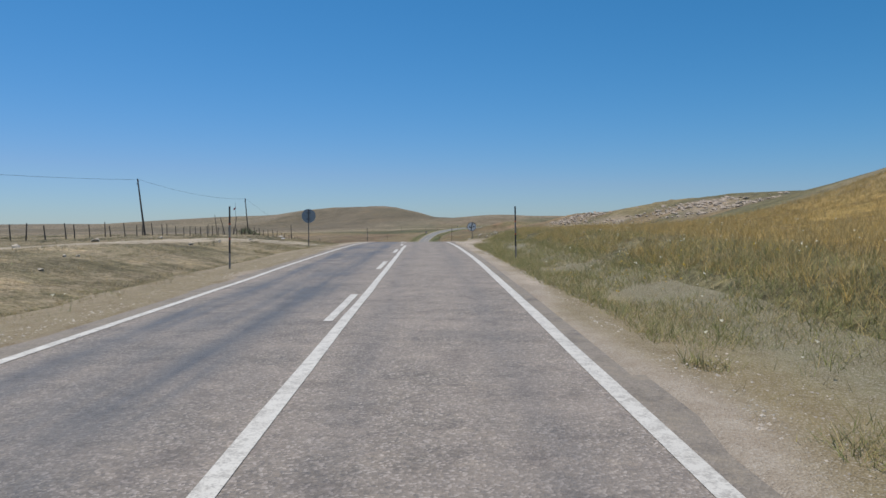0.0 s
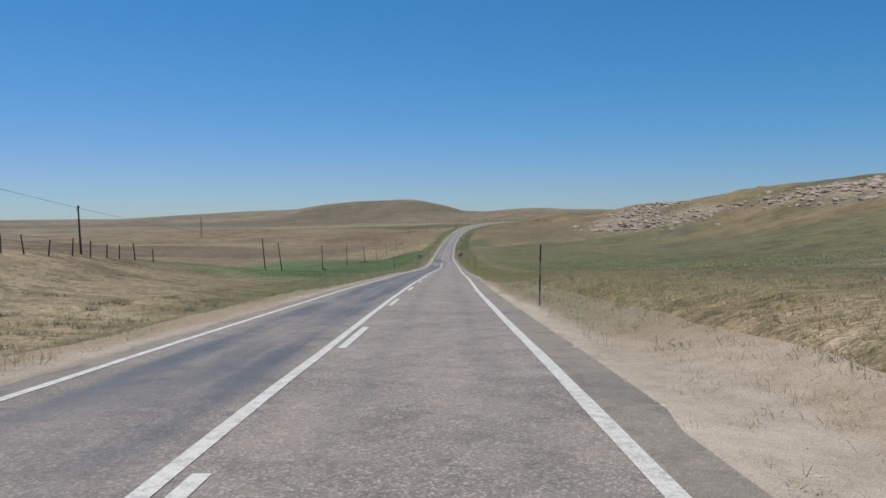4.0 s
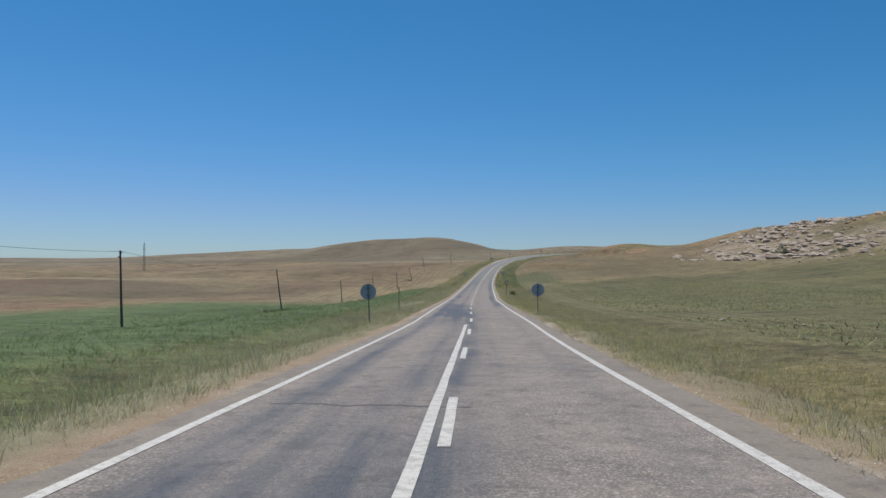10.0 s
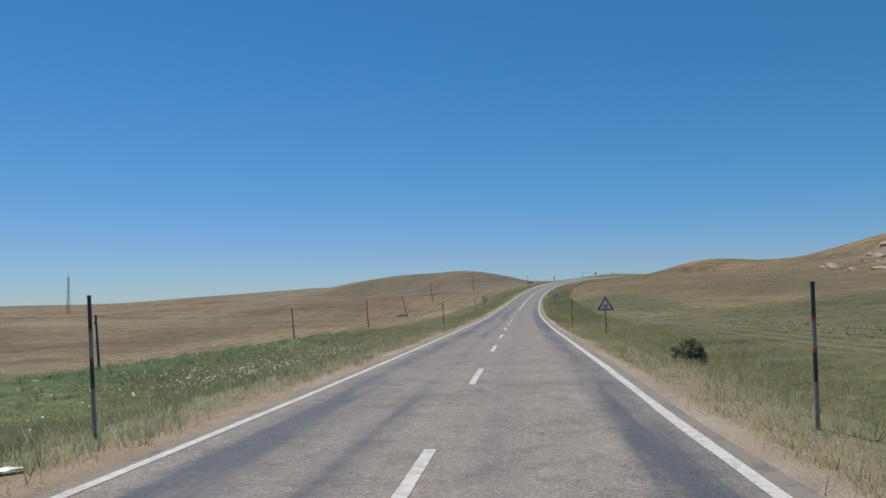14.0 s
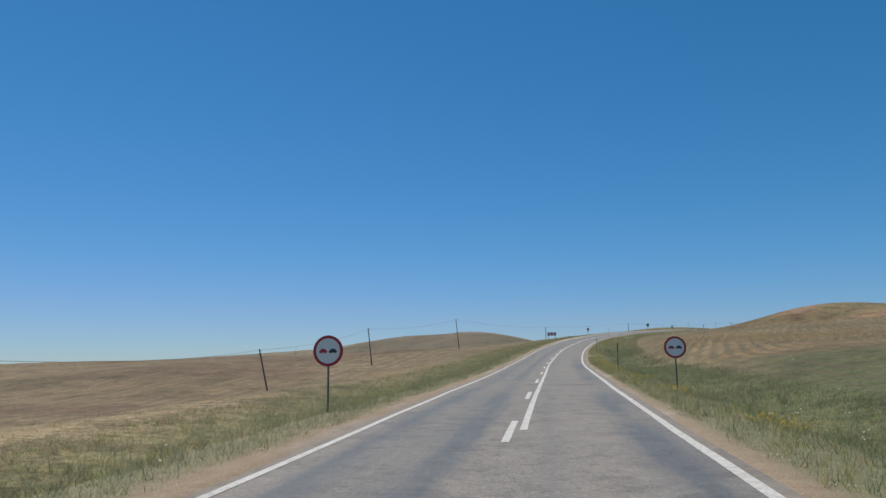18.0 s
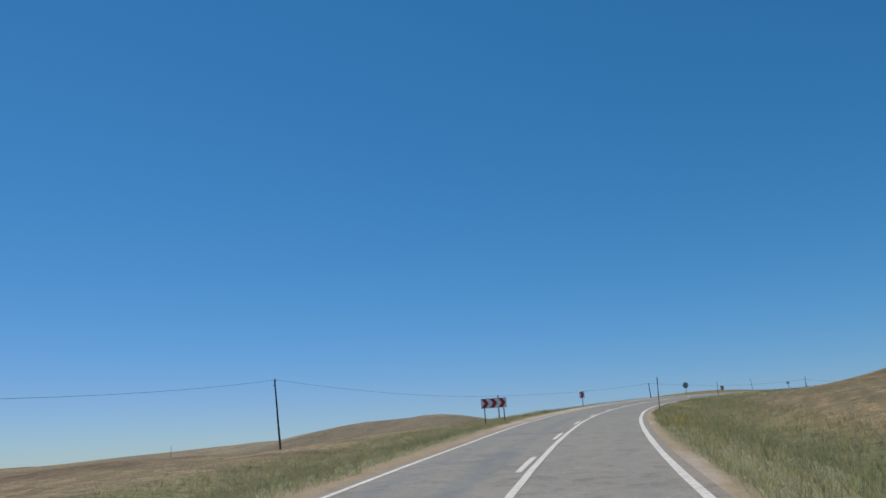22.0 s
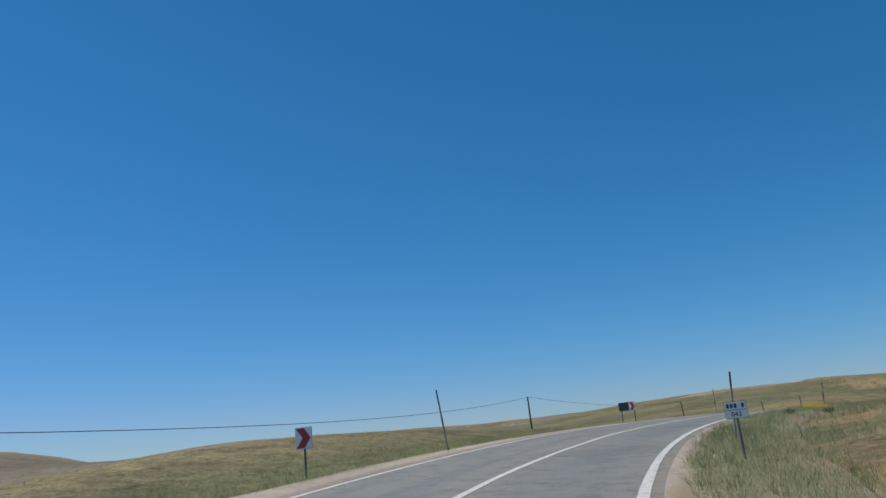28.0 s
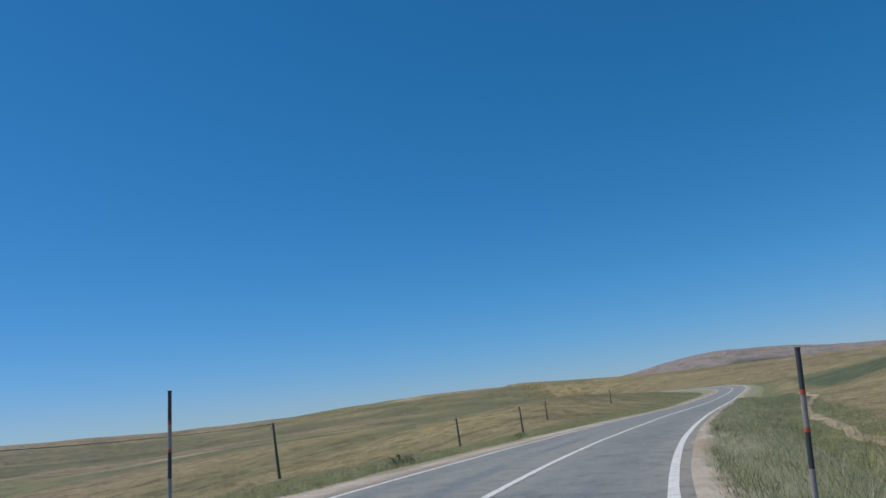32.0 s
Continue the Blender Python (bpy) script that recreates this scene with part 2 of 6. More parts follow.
# ---- materials ----
class Nodes:
    def __init__(self, name):
        self.m = bpy.data.materials.new(name)
        self.m.use_nodes = True
        self.t = self.m.node_tree
        self.b = self.t.nodes["Principled BSDF"]

    def add(self, kind, **kw):
        n = self.t.nodes.new(kind)
        for k, v in kw.items():
            n.inputs[k.replace("_", " ")].default_value = v
        return n

    def link(self, a, b):
        self.t.links.new(a, b)

    def noise(self, scale, detail=4.0, vec=None, rough=0.6):
        n = self.add("ShaderNodeTexNoise", Scale=scale, Detail=detail, Roughness=rough)
        if vec is not None:
            self.link(vec, n.inputs["Vector"])
        return n.outputs["Fac"]

    def ramp(self, src, stops):
        n = self.t.nodes.new("ShaderNodeValToRGB")
        while len(n.color_ramp.elements) < len(stops):
            n.color_ramp.elements.new(0.5)
        for e, (p, c) in zip(n.color_ramp.elements, stops):
            e.position = p
            e.color = (c, c, c, 1) if isinstance(c, float) else (*c, 1)
        self.link(src, n.inputs[0])
        return n.outputs[0]

    def mix(self, fac, a, b, blend="MIX"):
        n = self.t.nodes.new("ShaderNodeMix")
        n.data_type, n.blend_type = "RGBA", blend
        for sock, v in ((n.inputs[0], fac), (n.inputs[6], a), (n.inputs[7], b)):
            if isinstance(v, (int, float)):
                sock.default_value = v
            elif isinstance(v, tuple):
                sock.default_value = (*v, 1)
            else:
                self.link(v, sock)
        return n.outputs[2]

    def math(self, op, a, b=0.0):
        n = self.t.nodes.new("ShaderNodeMath")
        n.operation = op
        for sock, v in zip(n.inputs, (a, b)):
            if isinstance(v, (int, float)):
                sock.default_value = v
            else:
                self.link(v, sock)
        return n.outputs[0]

    def place(self):
        return self.add("ShaderNodeTexCoord").outputs["Object"]

    def attr(self, name):
        n = self.t.nodes.new("ShaderNodeAttribute")
        n.attribute_name = name
        return n

    def bump(self, h, strength, dist):
        n = self.add("ShaderNodeBump", Strength=strength, Distance=dist)
        self.link(h, n.inputs["Height"])
        self.link(n.outputs[0], self.b.inputs["Normal"])

    def done(self, colour, rough=0.8, metal=0.0):
        for key, v in (("Base Color", colour), ("Roughness", rough), ("Metallic", metal)):
            if isinstance(v, tuple):
                self.b.inputs[key].default_value = (*v, 1)
            elif isinstance(v, (int, float)):
                self.b.inputs[key].default_value = v
            else:
                self.link(v, self.b.inputs[key])
        return self.m


def asphalt_material():
    n = Nodes("worn_asphalt")
    p = n.place()
    sp = n.t.nodes.new("ShaderNodeSeparateXYZ")
    n.link(n.attr("chain").outputs["Vector"], sp.inputs[0])
    lat, along = sp.outputs[0], sp.outputs[1]

    def stretched(k, scale, detail=3.0):
        cb = n.t.nodes.new("ShaderNodeCombineXYZ")
        n.link(lat, cb.inputs[0])
        n.link(n.math("MULTIPLY", along, k), cb.inputs[1])
        return n.noise(scale, detail, cb.outputs[0])

    wander = n.math("ADD", lat, n.math("MULTIPLY", n.math("SUBTRACT", stretched(0.05, 0.8), 0.5), 1.1))

    def track(c, w):
        d = n.math("ABSOLUTE", n.math("SUBTRACT", wander, c))
        return n.math("MAXIMUM", n.math("SUBTRACT", 1.0, n.math("DIVIDE", d, w)), 0.0)

    def stretch_of(s0, s1, fade=14.0):
        r = n.t.nodes.new("ShaderNodeMapRange")
        q = n.t.nodes.new("ShaderNodeMapRange")
        for m, a, z in ((r, s0, s0 + fade), (q, s1, s1 - fade)):
            m.inputs[1].default_value, m.inputs[2].default_value = a, z
            n.link(along, m.inputs[0])
        return n.math("MULTIPLY", r.outputs[0], q.outputs[0])

    def total(*terms):
        out = 0.0
        for a, w, win in terms:
            v = n.math("MULTIPLY", a, w)
            out = n.math("ADD", out, n.math("MULTIPLY", v, win) if win is not None else v)
        return out

    # bled bitumen: wheel paths everywhere, broader bands on some stretches
    bled = total((track(-2.6, 0.5), 0.75, None), (track(-0.95, 0.45), 0.6, None), (track(0.85, 0.4), 0.22, None), (track(2.6, 0.45), 0.25, None),
                 (track(-1.6, 1.7), 0.62, stretch_of(-60, 278)), (track(0.0, 0.75), 0.8, stretch_of(225, 335)), (track(3.0, 0.7), 0.85, stretch_of(325, 560)),
                 (track(-2.2, 1.0), 0.45, stretch_of(320, 560)), (track(1.9, 1.5), 0.8, stretch_of(640, 900)), (track(-1.2, 0.6), 0.6, stretch_of(440, 900)),
                 (track(-1.5, 1.6), 1.3, stretch_of(292, 344, 26.0)), (track(-1.7, 1.3), 0.7, stretch_of(222, 262)))
    blot = n.ramp(n.noise(0.11, 4.0, p), [(0.34, 0.25), (0.6, 1.0)])
    streak = n.ramp(stretched(0.06, 2.6, 4.0), [(0.30, 0.35), (0.56, 1.0)])
    dark = n.math("MINIMUM", n.math("MULTIPLY", n.math("MULTIPLY", bled, blot), n.math("MULTIPLY", streak, 1.6)), 1.0)
    # aggregate of pale and dark chips
    chips = n.t.nodes.new("ShaderNodeTexVoronoi")
    chips.inputs["Scale"].default_value = 44.0
    n.link(p, chips.inputs["Vector"])
    cv = n.t.nodes.new("ShaderNodeSeparateColor")
    n.link(chips.outputs["Color"], cv.inputs[0])
    grain = n.noise(17.0, 5.0, p, 0.8)
    stone = n.mix(n.ramp(grain, [(0.32, 0.0), (0.68, 1.0)]), (0.152, 0.131, 0.107), (0.30, 0.257, 0.211))
    stone = n.mix(n.ramp(cv.outputs[0], [(0.0, 0.75), (0.42, 0.0)]), stone, (0.11, 0.105, 0.10))
    stone = n.mix(n.ramp(cv.outputs[1], [(0.66, 0.0), (1.0, 0.8)]), stone, (0.48, 0.42, 0.37))
    stone = n.mix(n.ramp(n.noise(0.5, 5.0, p, 0.7), [(0.38, 0.0), (0.68, 0.5)]), stone, (0.375, 0.312, 0.258))
    tar = n.mix(n.ramp(grain, [(0.35, 0.0), (0.7, 1.0)]), (0.044, 0.047, 0.052), (0.118, 0.124, 0.132))
    col = n.mix(n.math("MULTIPLY", dark, 0.95), stone, tar)
    # greyer, newer dressing round the bend
    newer = n.math("ADD", n.math("MULTIPLY", stretch_of(420, 1300, 80.0), 0.45), n.math("MULTIPLY", stretch_of(560, 1300, 60.0), 0.3))
    col = n.mix(newer, col, n.mix(n.ramp(grain, [(0.3, 0.0), (0.7, 1.0)]), (0.142, 0.147, 0.127), (0.256, 0.26, 0.224)))
    # dusty strip outside the edge lines
    out = n.math("MAXIMUM", n.math("SUBTRACT", lat, LANE), n.math("SUBTRACT", n.math("MULTIPLY", lat, -1.0), LEFT_LANE))
    dust = n.math("MULTIPLY", n.ramp(out, [(0.02, 0.0), (0.16, 1.0)]), n.ramp(n.noise(1.3, 5.0, p, 0.7), [(0.3, 0.35), (0.6, 0.85)]))
    col = n.mix(dust, col, n.mix(grain, (0.175, 0.15, 0.112), (0.32, 0.272, 0.21)))
    # cross patches and seams
    cb2 = n.t.nodes.new("ShaderNodeCombineXYZ")
    n.link(n.math("MULTIPLY", along, 0.02), cb2.inputs[1])
    n.link(n.math("MULTIPLY", lat, 0.01), cb2.inputs[0])
    col = n.mix(n.ramp(n.noise(7.0, 3.0, cb2.outputs[0]), [(0.60, 0.0), (0.63, 0.3)]), col, (0.12, 0.118, 0.115))
    blotch = n.ramp(stretched(0.35, 0.9, 5.0), [(0.63, 0.0), (0.72, 0.4)])
    col = n.mix(blotch, col, (0.10, 0.10, 0.10))
    col = n.mix(n.ramp(n.noise(1.7, 6.0, p, 0.75), [(0.36, 0.8), (0.5, 0.0)]), col, (0.66, 0.66, 0.68), "MULTIPLY")
    col = n.mix(n.ramp(n.noise(2.6, 6.0, p, 0.75), [(0.52, 0.0), (0.66, 0.7)]), col, (1.28, 1.25, 1.2), "MULTIPLY")
    n.bump(n.math("ADD", grain, n.math("MULTIPLY", chips.outputs["Distance"], 0.8)), 0.6, 0.016)
    return n.done(col, n.ramp(dark, [(0.0, 0.84), (1.0, 0.6)]))


def paint_material(name, c, wear):
    n = Nodes(name)
    p = n.place()
    a = n.noise(7.0, 6.0, p, 0.7)
    worn = n.ramp(n.math("ADD", n.math("MULTIPLY", a, 0.6), n.math("MULTIPLY", n.noise(45.0, 3.0, p), 0.4)), [(0.40, wear), (0.53, 0.0)])
    col = n.mix(n.math("MULTIPLY", worn, 0.8), c, (0.27, 0.245, 0.21))
    col = n.mix(n.ramp(n.noise(1.1, 3.0, p), [(0.4, 0.0), (0.8, 0.35)]), col, (0.45, 0.42, 0.36))
    n.bump(a, 0.25, 0.004)
    return n.done(col, 0.65)


def soil_material(name, attr, bump, fine):
    """Ground whose crop colour comes with the mesh; two scales of clods and growth on it."""
    n = Nodes(name)
    p = n.place()
    a = n.attr(attr).outputs["Color"]
    big = n.noise(0.05, 5.0, p)
    midn = n.noise(0.7, 5.0, p, 0.7)
    sm = n.noise(fine, 4.0, p, 0.75)
    col = n.mix(n.ramp(big, [(0.3, 0.0), (0.7, 0.45)]), a, (0.62, 0.56, 0.42), "MULTIPLY")
    col = n.mix(n.ramp(midn, [(0.42, 0.0), (0.7, 0.7)]), col, (0.55, 0.60, 0.40), "MULTIPLY")
    col = n.mix(n.ramp(sm, [(0.40, 0.85), (0.56, 0.0)]), col, (0.42, 0.40, 0.31), "MULTIPLY")
    col = n.mix(n.ramp(n.noise(3.1, 5.0, p, 0.7), [(0.42, 0.75), (0.54, 0.0)]), col, (0.55, 0.54, 0.42), "MULTIPLY")
    col = n.mix(n.ramp(n.noise(2.3, 4.0, p, 0.7), [(0.54, 0.0), (0.64, 0.6)]), col, (1.4, 1.35, 1.25), "MULTIPLY")
    col = n.mix(n.ramp(n.noise(1.7, 3.0, p), [(0.58, 0.0), (0.75, 0.5)]), col, (1.5, 1.42, 1.15), "MULTIPLY")
    far = n.noise(0.028, 9.0, p, 0.72)
    col = n.mix(n.ramp(far, [(0.36, 0.75), (0.52, 0.0)]), col, (0.55, 0.56, 0.45), "MULTIPLY")
    col = n.mix(n.ramp(n.noise(0.014, 7.0, p, 0.7), [(0.52, 0.0), (0.66, 0.6)]), col, (1.35, 1.25, 1.1), "MULTIPLY")
    col = n.mix(n.ramp(n.noise(0.22, 6.0, p, 0.75), [(0.38, 0.9), (0.52, 0.0)]), col, (0.46, 0.45, 0.36), "MULTIPLY")
    col = n.mix(n.ramp(n.noise(1.25, 3.0, p, 0.6), [(0.57, 0.0), (0.66, 0.75)]), col, (0.42, 0.46, 0.30), "MULTIPLY")
    col = n.mix(n.ramp(n.noise(0.45, 5.0, p, 0.7), [(0.55, 0.0), (0.68, 0.6)]), col, (1.45, 1.35, 1.2), "MULTIPLY")
    # furrows: their phase and strength come with the mesh
    sp = n.t.nodes.new("ShaderNodeSeparateXYZ")
    n.link(n.attr("furrow").outputs["Vector"], sp.inputs[0])
    ph = n.math("ADD", sp.outputs[0], n.math("MULTIPLY", n.noise(0.25, 3.0, p), 2.6))
    fw = n.math("MULTIPLY", n.math("ADD", n.math("MULTIPLY", n.math("SINE", ph), 0.5), 0.5), sp.outputs[1])
    fw = n.math("MULTIPLY", fw, n.ramp(n.noise(0.09, 3.0, p), [(0.3, 0.35), (0.6, 1.0)]))
    col = n.mix(n.math("MULTIPLY", fw, 0.95), col, n.mix(sp.outputs[2], (0.40, 0.305, 0.18), (0.12, 0.10, 0.05)))
    n.bump(n.math("ADD", n.math("ADD", midn, n.math("MULTIPLY", sm, 0.5)), n.math("MULTIPLY", fw, -0.8)), 0.9, bump)
    return n.done(col, 0.95)


def gravel_material():
    n = Nodes("shoulder_gravel")
    p = n.place()
    a = n.attr("soil").outputs["Color"]
    v = n.t.nodes.new("ShaderNodeTexVoronoi")
    v.inputs["Scale"].default_value = 58.0
    n.link(p, v.inputs["Vector"])
    cv = n.t.nodes.new("ShaderNodeSeparateColor")
    n.link(v.outputs["Color"], cv.inputs[0])
    col = n.mix(n.ramp(cv.outputs[0], [(0.0, 0.55), (0.5, 0.0)]), a, (0.5, 0.48, 0.45), "MULTIPLY")
    col = n.mix(n.ramp(cv.outputs[1], [(0.7, 0.0), (1.0, 0.6)]), col, (0.5, 0.45, 0.38))
    col = n.mix(n.ramp(n.noise(2.2, 5.0, p), [(0.4, 0.0), (0.7, 0.5)]), col, (0.65, 0.58, 0.5), "MULTIPLY")
    n.bump(n.math("ADD", n.math("MULTIPLY", v.outputs["Distance"], 0.5), n.noise(9.0, 6.0, p, 0.7)), 0.7, 0.03)
    return n.done(col, 0.95)


def blade_material():
    n = Nodes("grass_blades")
    g = n.t.nodes.new("ShaderNodeNewGeometry")
    a = n.attr("tint").outputs["Color"]
    col = n.mix(n.ramp(g.outputs["Random Per Island"], [(0.0, 0.0), (1.0, 0.4)]), a, (0.6, 0.55, 0.4), "MULTIPLY")
    n.b.inputs["Subsurface Weight"].default_value = 0.0
    tr = n.add("ShaderNodeBsdfTranslucent")
    n.link(a, tr.inputs[0])
    ms = n.add("ShaderNodeMixShader", Fac=0.35)
    n.done(col, 0.75)
    half = n.t.nodes.new("ShaderNodeVectorMath")
    half.operation = "MULTIPLY_ADD"
    n.link(g.outputs["Normal"], half.inputs[0])
    half.inputs[1].default_value, half.inputs[2].default_value = (0.45, 0.45, 0.45), (0.0, 0.0, 0.8)
    unit = n.t.nodes.new("ShaderNodeVectorMath")
    unit.operation = "NORMALIZE"
    n.link(half.outputs[0], unit.inputs[0])
    n.link(unit.outputs[0], n.b.inputs["Normal"])
    n.link(n.b.outputs[0], ms.inputs[1])
    n.link(tr.outputs[0], ms.inputs[2])
    n.link(ms.outputs[0], n.t.nodes["Material Output"].inputs[0])
    return n.m


def plain_material(name, c, rough=0.6, metal=0.0, vary=0.25, scale=6.0):
    n = Nodes(name)
    p = n.place()
    f = n.noise(scale, 5.0, p, 0.7)
    o = n.t.nodes.new("ShaderNodeObjectInfo")
    col = n.mix(n.ramp(f, [(0.35, 0.0), (0.75, vary)]), c, tuple(v * 0.35 + 0.03 for v in c))
    col = n.mix(n.math("MULTIPLY", o.outputs["Random"], 0.18), col, tuple(v * 0.5 for v in c))
    n.bump(f, 0.15, 0.003)
    return n.done(col, rough, metal)


def rock_material():
    n = Nodes("pale_limestone")
    p = n.place()
    f = n.noise(0.9, 8.0, p, 0.7)
    c = n.mix(n.ramp(f, [(0.35, 0.0), (0.62, 1.0)]), (0.30, 0.235, 0.175), (0.51, 0.42, 0.325))
    c = n.mix(n.ramp(n.noise(0.23, 4.0, p), [(0.5, 0.0), (0.7, 0.5)]), c, (0.36, 0.29, 0.22))
    n.bump(f, 0.8, 0.25)
    return n.done(c, 0.92)


MAT = dict(
    asphalt=asphalt_material(), white=paint_material("white_road_paint", (0.66, 0.63, 0.56), 0.85),
    land=soil_material("open_land", "soil", 0.12, 9.0), gravel=gravel_material(), blades=blade_material(),
    rock=rock_material(),
    wood=plain_material("weathered_wood", (0.15, 0.122, 0.10), 0.85, 0.0, 0.5, 9.0),
    black=plain_material("black_paint", (0.055, 0.055, 0.058), 0.6, 0.0, 0.3),
    post_grey=plain_material("faded_grey_paint", (0.33, 0.29, 0.27), 0.7, 0.0, 0.5),
    red=plain_material("red_sign_film", (0.50, 0.035, 0.045), 0.45, 0.0, 0.12),
    orange=plain_material("faded_red_reflector", (0.55, 0.10, 0.04), 0.4, 0.0, 0.2),
    sign_white=plain_material("white_sign_film", (0.88, 0.88, 0.88), 0.45, 0.0, 0.06),
    sign_back=plain_material("grey_sheet_metal", (0.36, 0.41, 0.45), 0.55, 0.2, 0.2),
    galva=plain_material("galvanised_steel", (0.17, 0.17, 0.175), 0.5, 0.5, 0.35),
    blue=plain_material("dark_blue_panel", (0.03, 0.04, 0.055), 0.5, 0.0, 0.2),
    tar=plain_material("bitumen_joint", (0.115, 0.11, 0.105), 0.7, 0.0, 0.6, 3.0),
    wire=plain_material("cable_rubber", (0.06, 0.065, 0.07), 0.6),
    bark=plain_material("shrub_bark", (0.10, 0.075, 0.05), 0.9),
)


# ---- builders ----
def mesh_of(name, verts, faces, material, smooth_shade=True):
    me = bpy.data.meshes.new(name)
    me.from_pydata([tuple(v) for v in verts], [], [tuple(f) for f in faces])
    me.materials.append(material)
    if smooth_shade:
        me.polygons.foreach_set("use_smooth", [True] * len(me.polygons))
    me.update()
    return me


def part(name, bm, material, parent, label=""):
    me = bpy.data.meshes.new(name)
    bm.to_mesh(me)
    bm.free()
    me.materials.append(material)
    ob = new(name, me)
    ob.parent = parent
    return tagged(ob, label)


def grid_faces(rows, cols):
    r, c = np.meshgrid(np.arange(rows - 1), np.arange(cols - 1), indexing="ij")
    a = (r * cols + c).ravel()
    return np.stack([a, a + 1, a + cols + 1, a + cols], 1)


def fast_mesh(name, v, f, material, smooth_shade=True):
    """A mesh from arrays of places (n, 3) and of faces with equal corners (m, k)."""
    me = bpy.data.meshes.new(name)
    k = f.shape[1]
    me.vertices.add(len(v))
    me.vertices.foreach_set("co", np.ascontiguousarray(v, dtype=np.float32).ravel())
    me.loops.add(f.size)
    me.loops.foreach_set("vertex_index", np.ascontiguousarray(f, dtype=np.int32).ravel())
    me.polygons.add(len(f))
    me.polygons.foreach_set("loop_start", np.arange(0, f.size, k, dtype=np.int32))
    me.polygons.foreach_set("loop_total", np.full(len(f), k, dtype=np.int32))
    if smooth_shade:
        me.polygons.foreach_set("use_smooth", np.ones(len(f), dtype=bool))
    me.update(calc_edges=True)
    me.materials.append(material)
    return me


def colour_attr(me, name, rgb):
    a = me.attributes.new(name, "FLOAT_COLOR", "POINT")
    a.data.foreach_set("color", np.concatenate([rgb, np.ones((len(rgb), 1))], 1).astype(np.float32).ravel())


def vector_attr(me, name, v):
    a = me.attributes.new(name, "FLOAT_VECTOR", "POINT")
    a.data.foreach_set("vector", v.astype(np.float32).ravel())


# ---- land cover ----
STRAW, GREEN, CROP, BROWN, OLIVE, PALE, GOLD, EARTH = [np.array(c) for c in (
    (0.37, 0.275, 0.155), (0.13, 0.185, 0.065), (0.138, 0.205, 0.07), (0.275, 0.175, 0.105), (0.225, 0.20, 0.092), (0.40, 0.33, 0.22), (0.40, 0.27, 0.07), (0.42, 0.27, 0.17))]


# stony ground round the outcrops: x, y, half-widths
ROCKY = [(97, 500, 17, 52), (112, 552, 18, 44), (119, 462, 14, 34), (150, 388, 18, 46), (139, 325, 14, 44)]


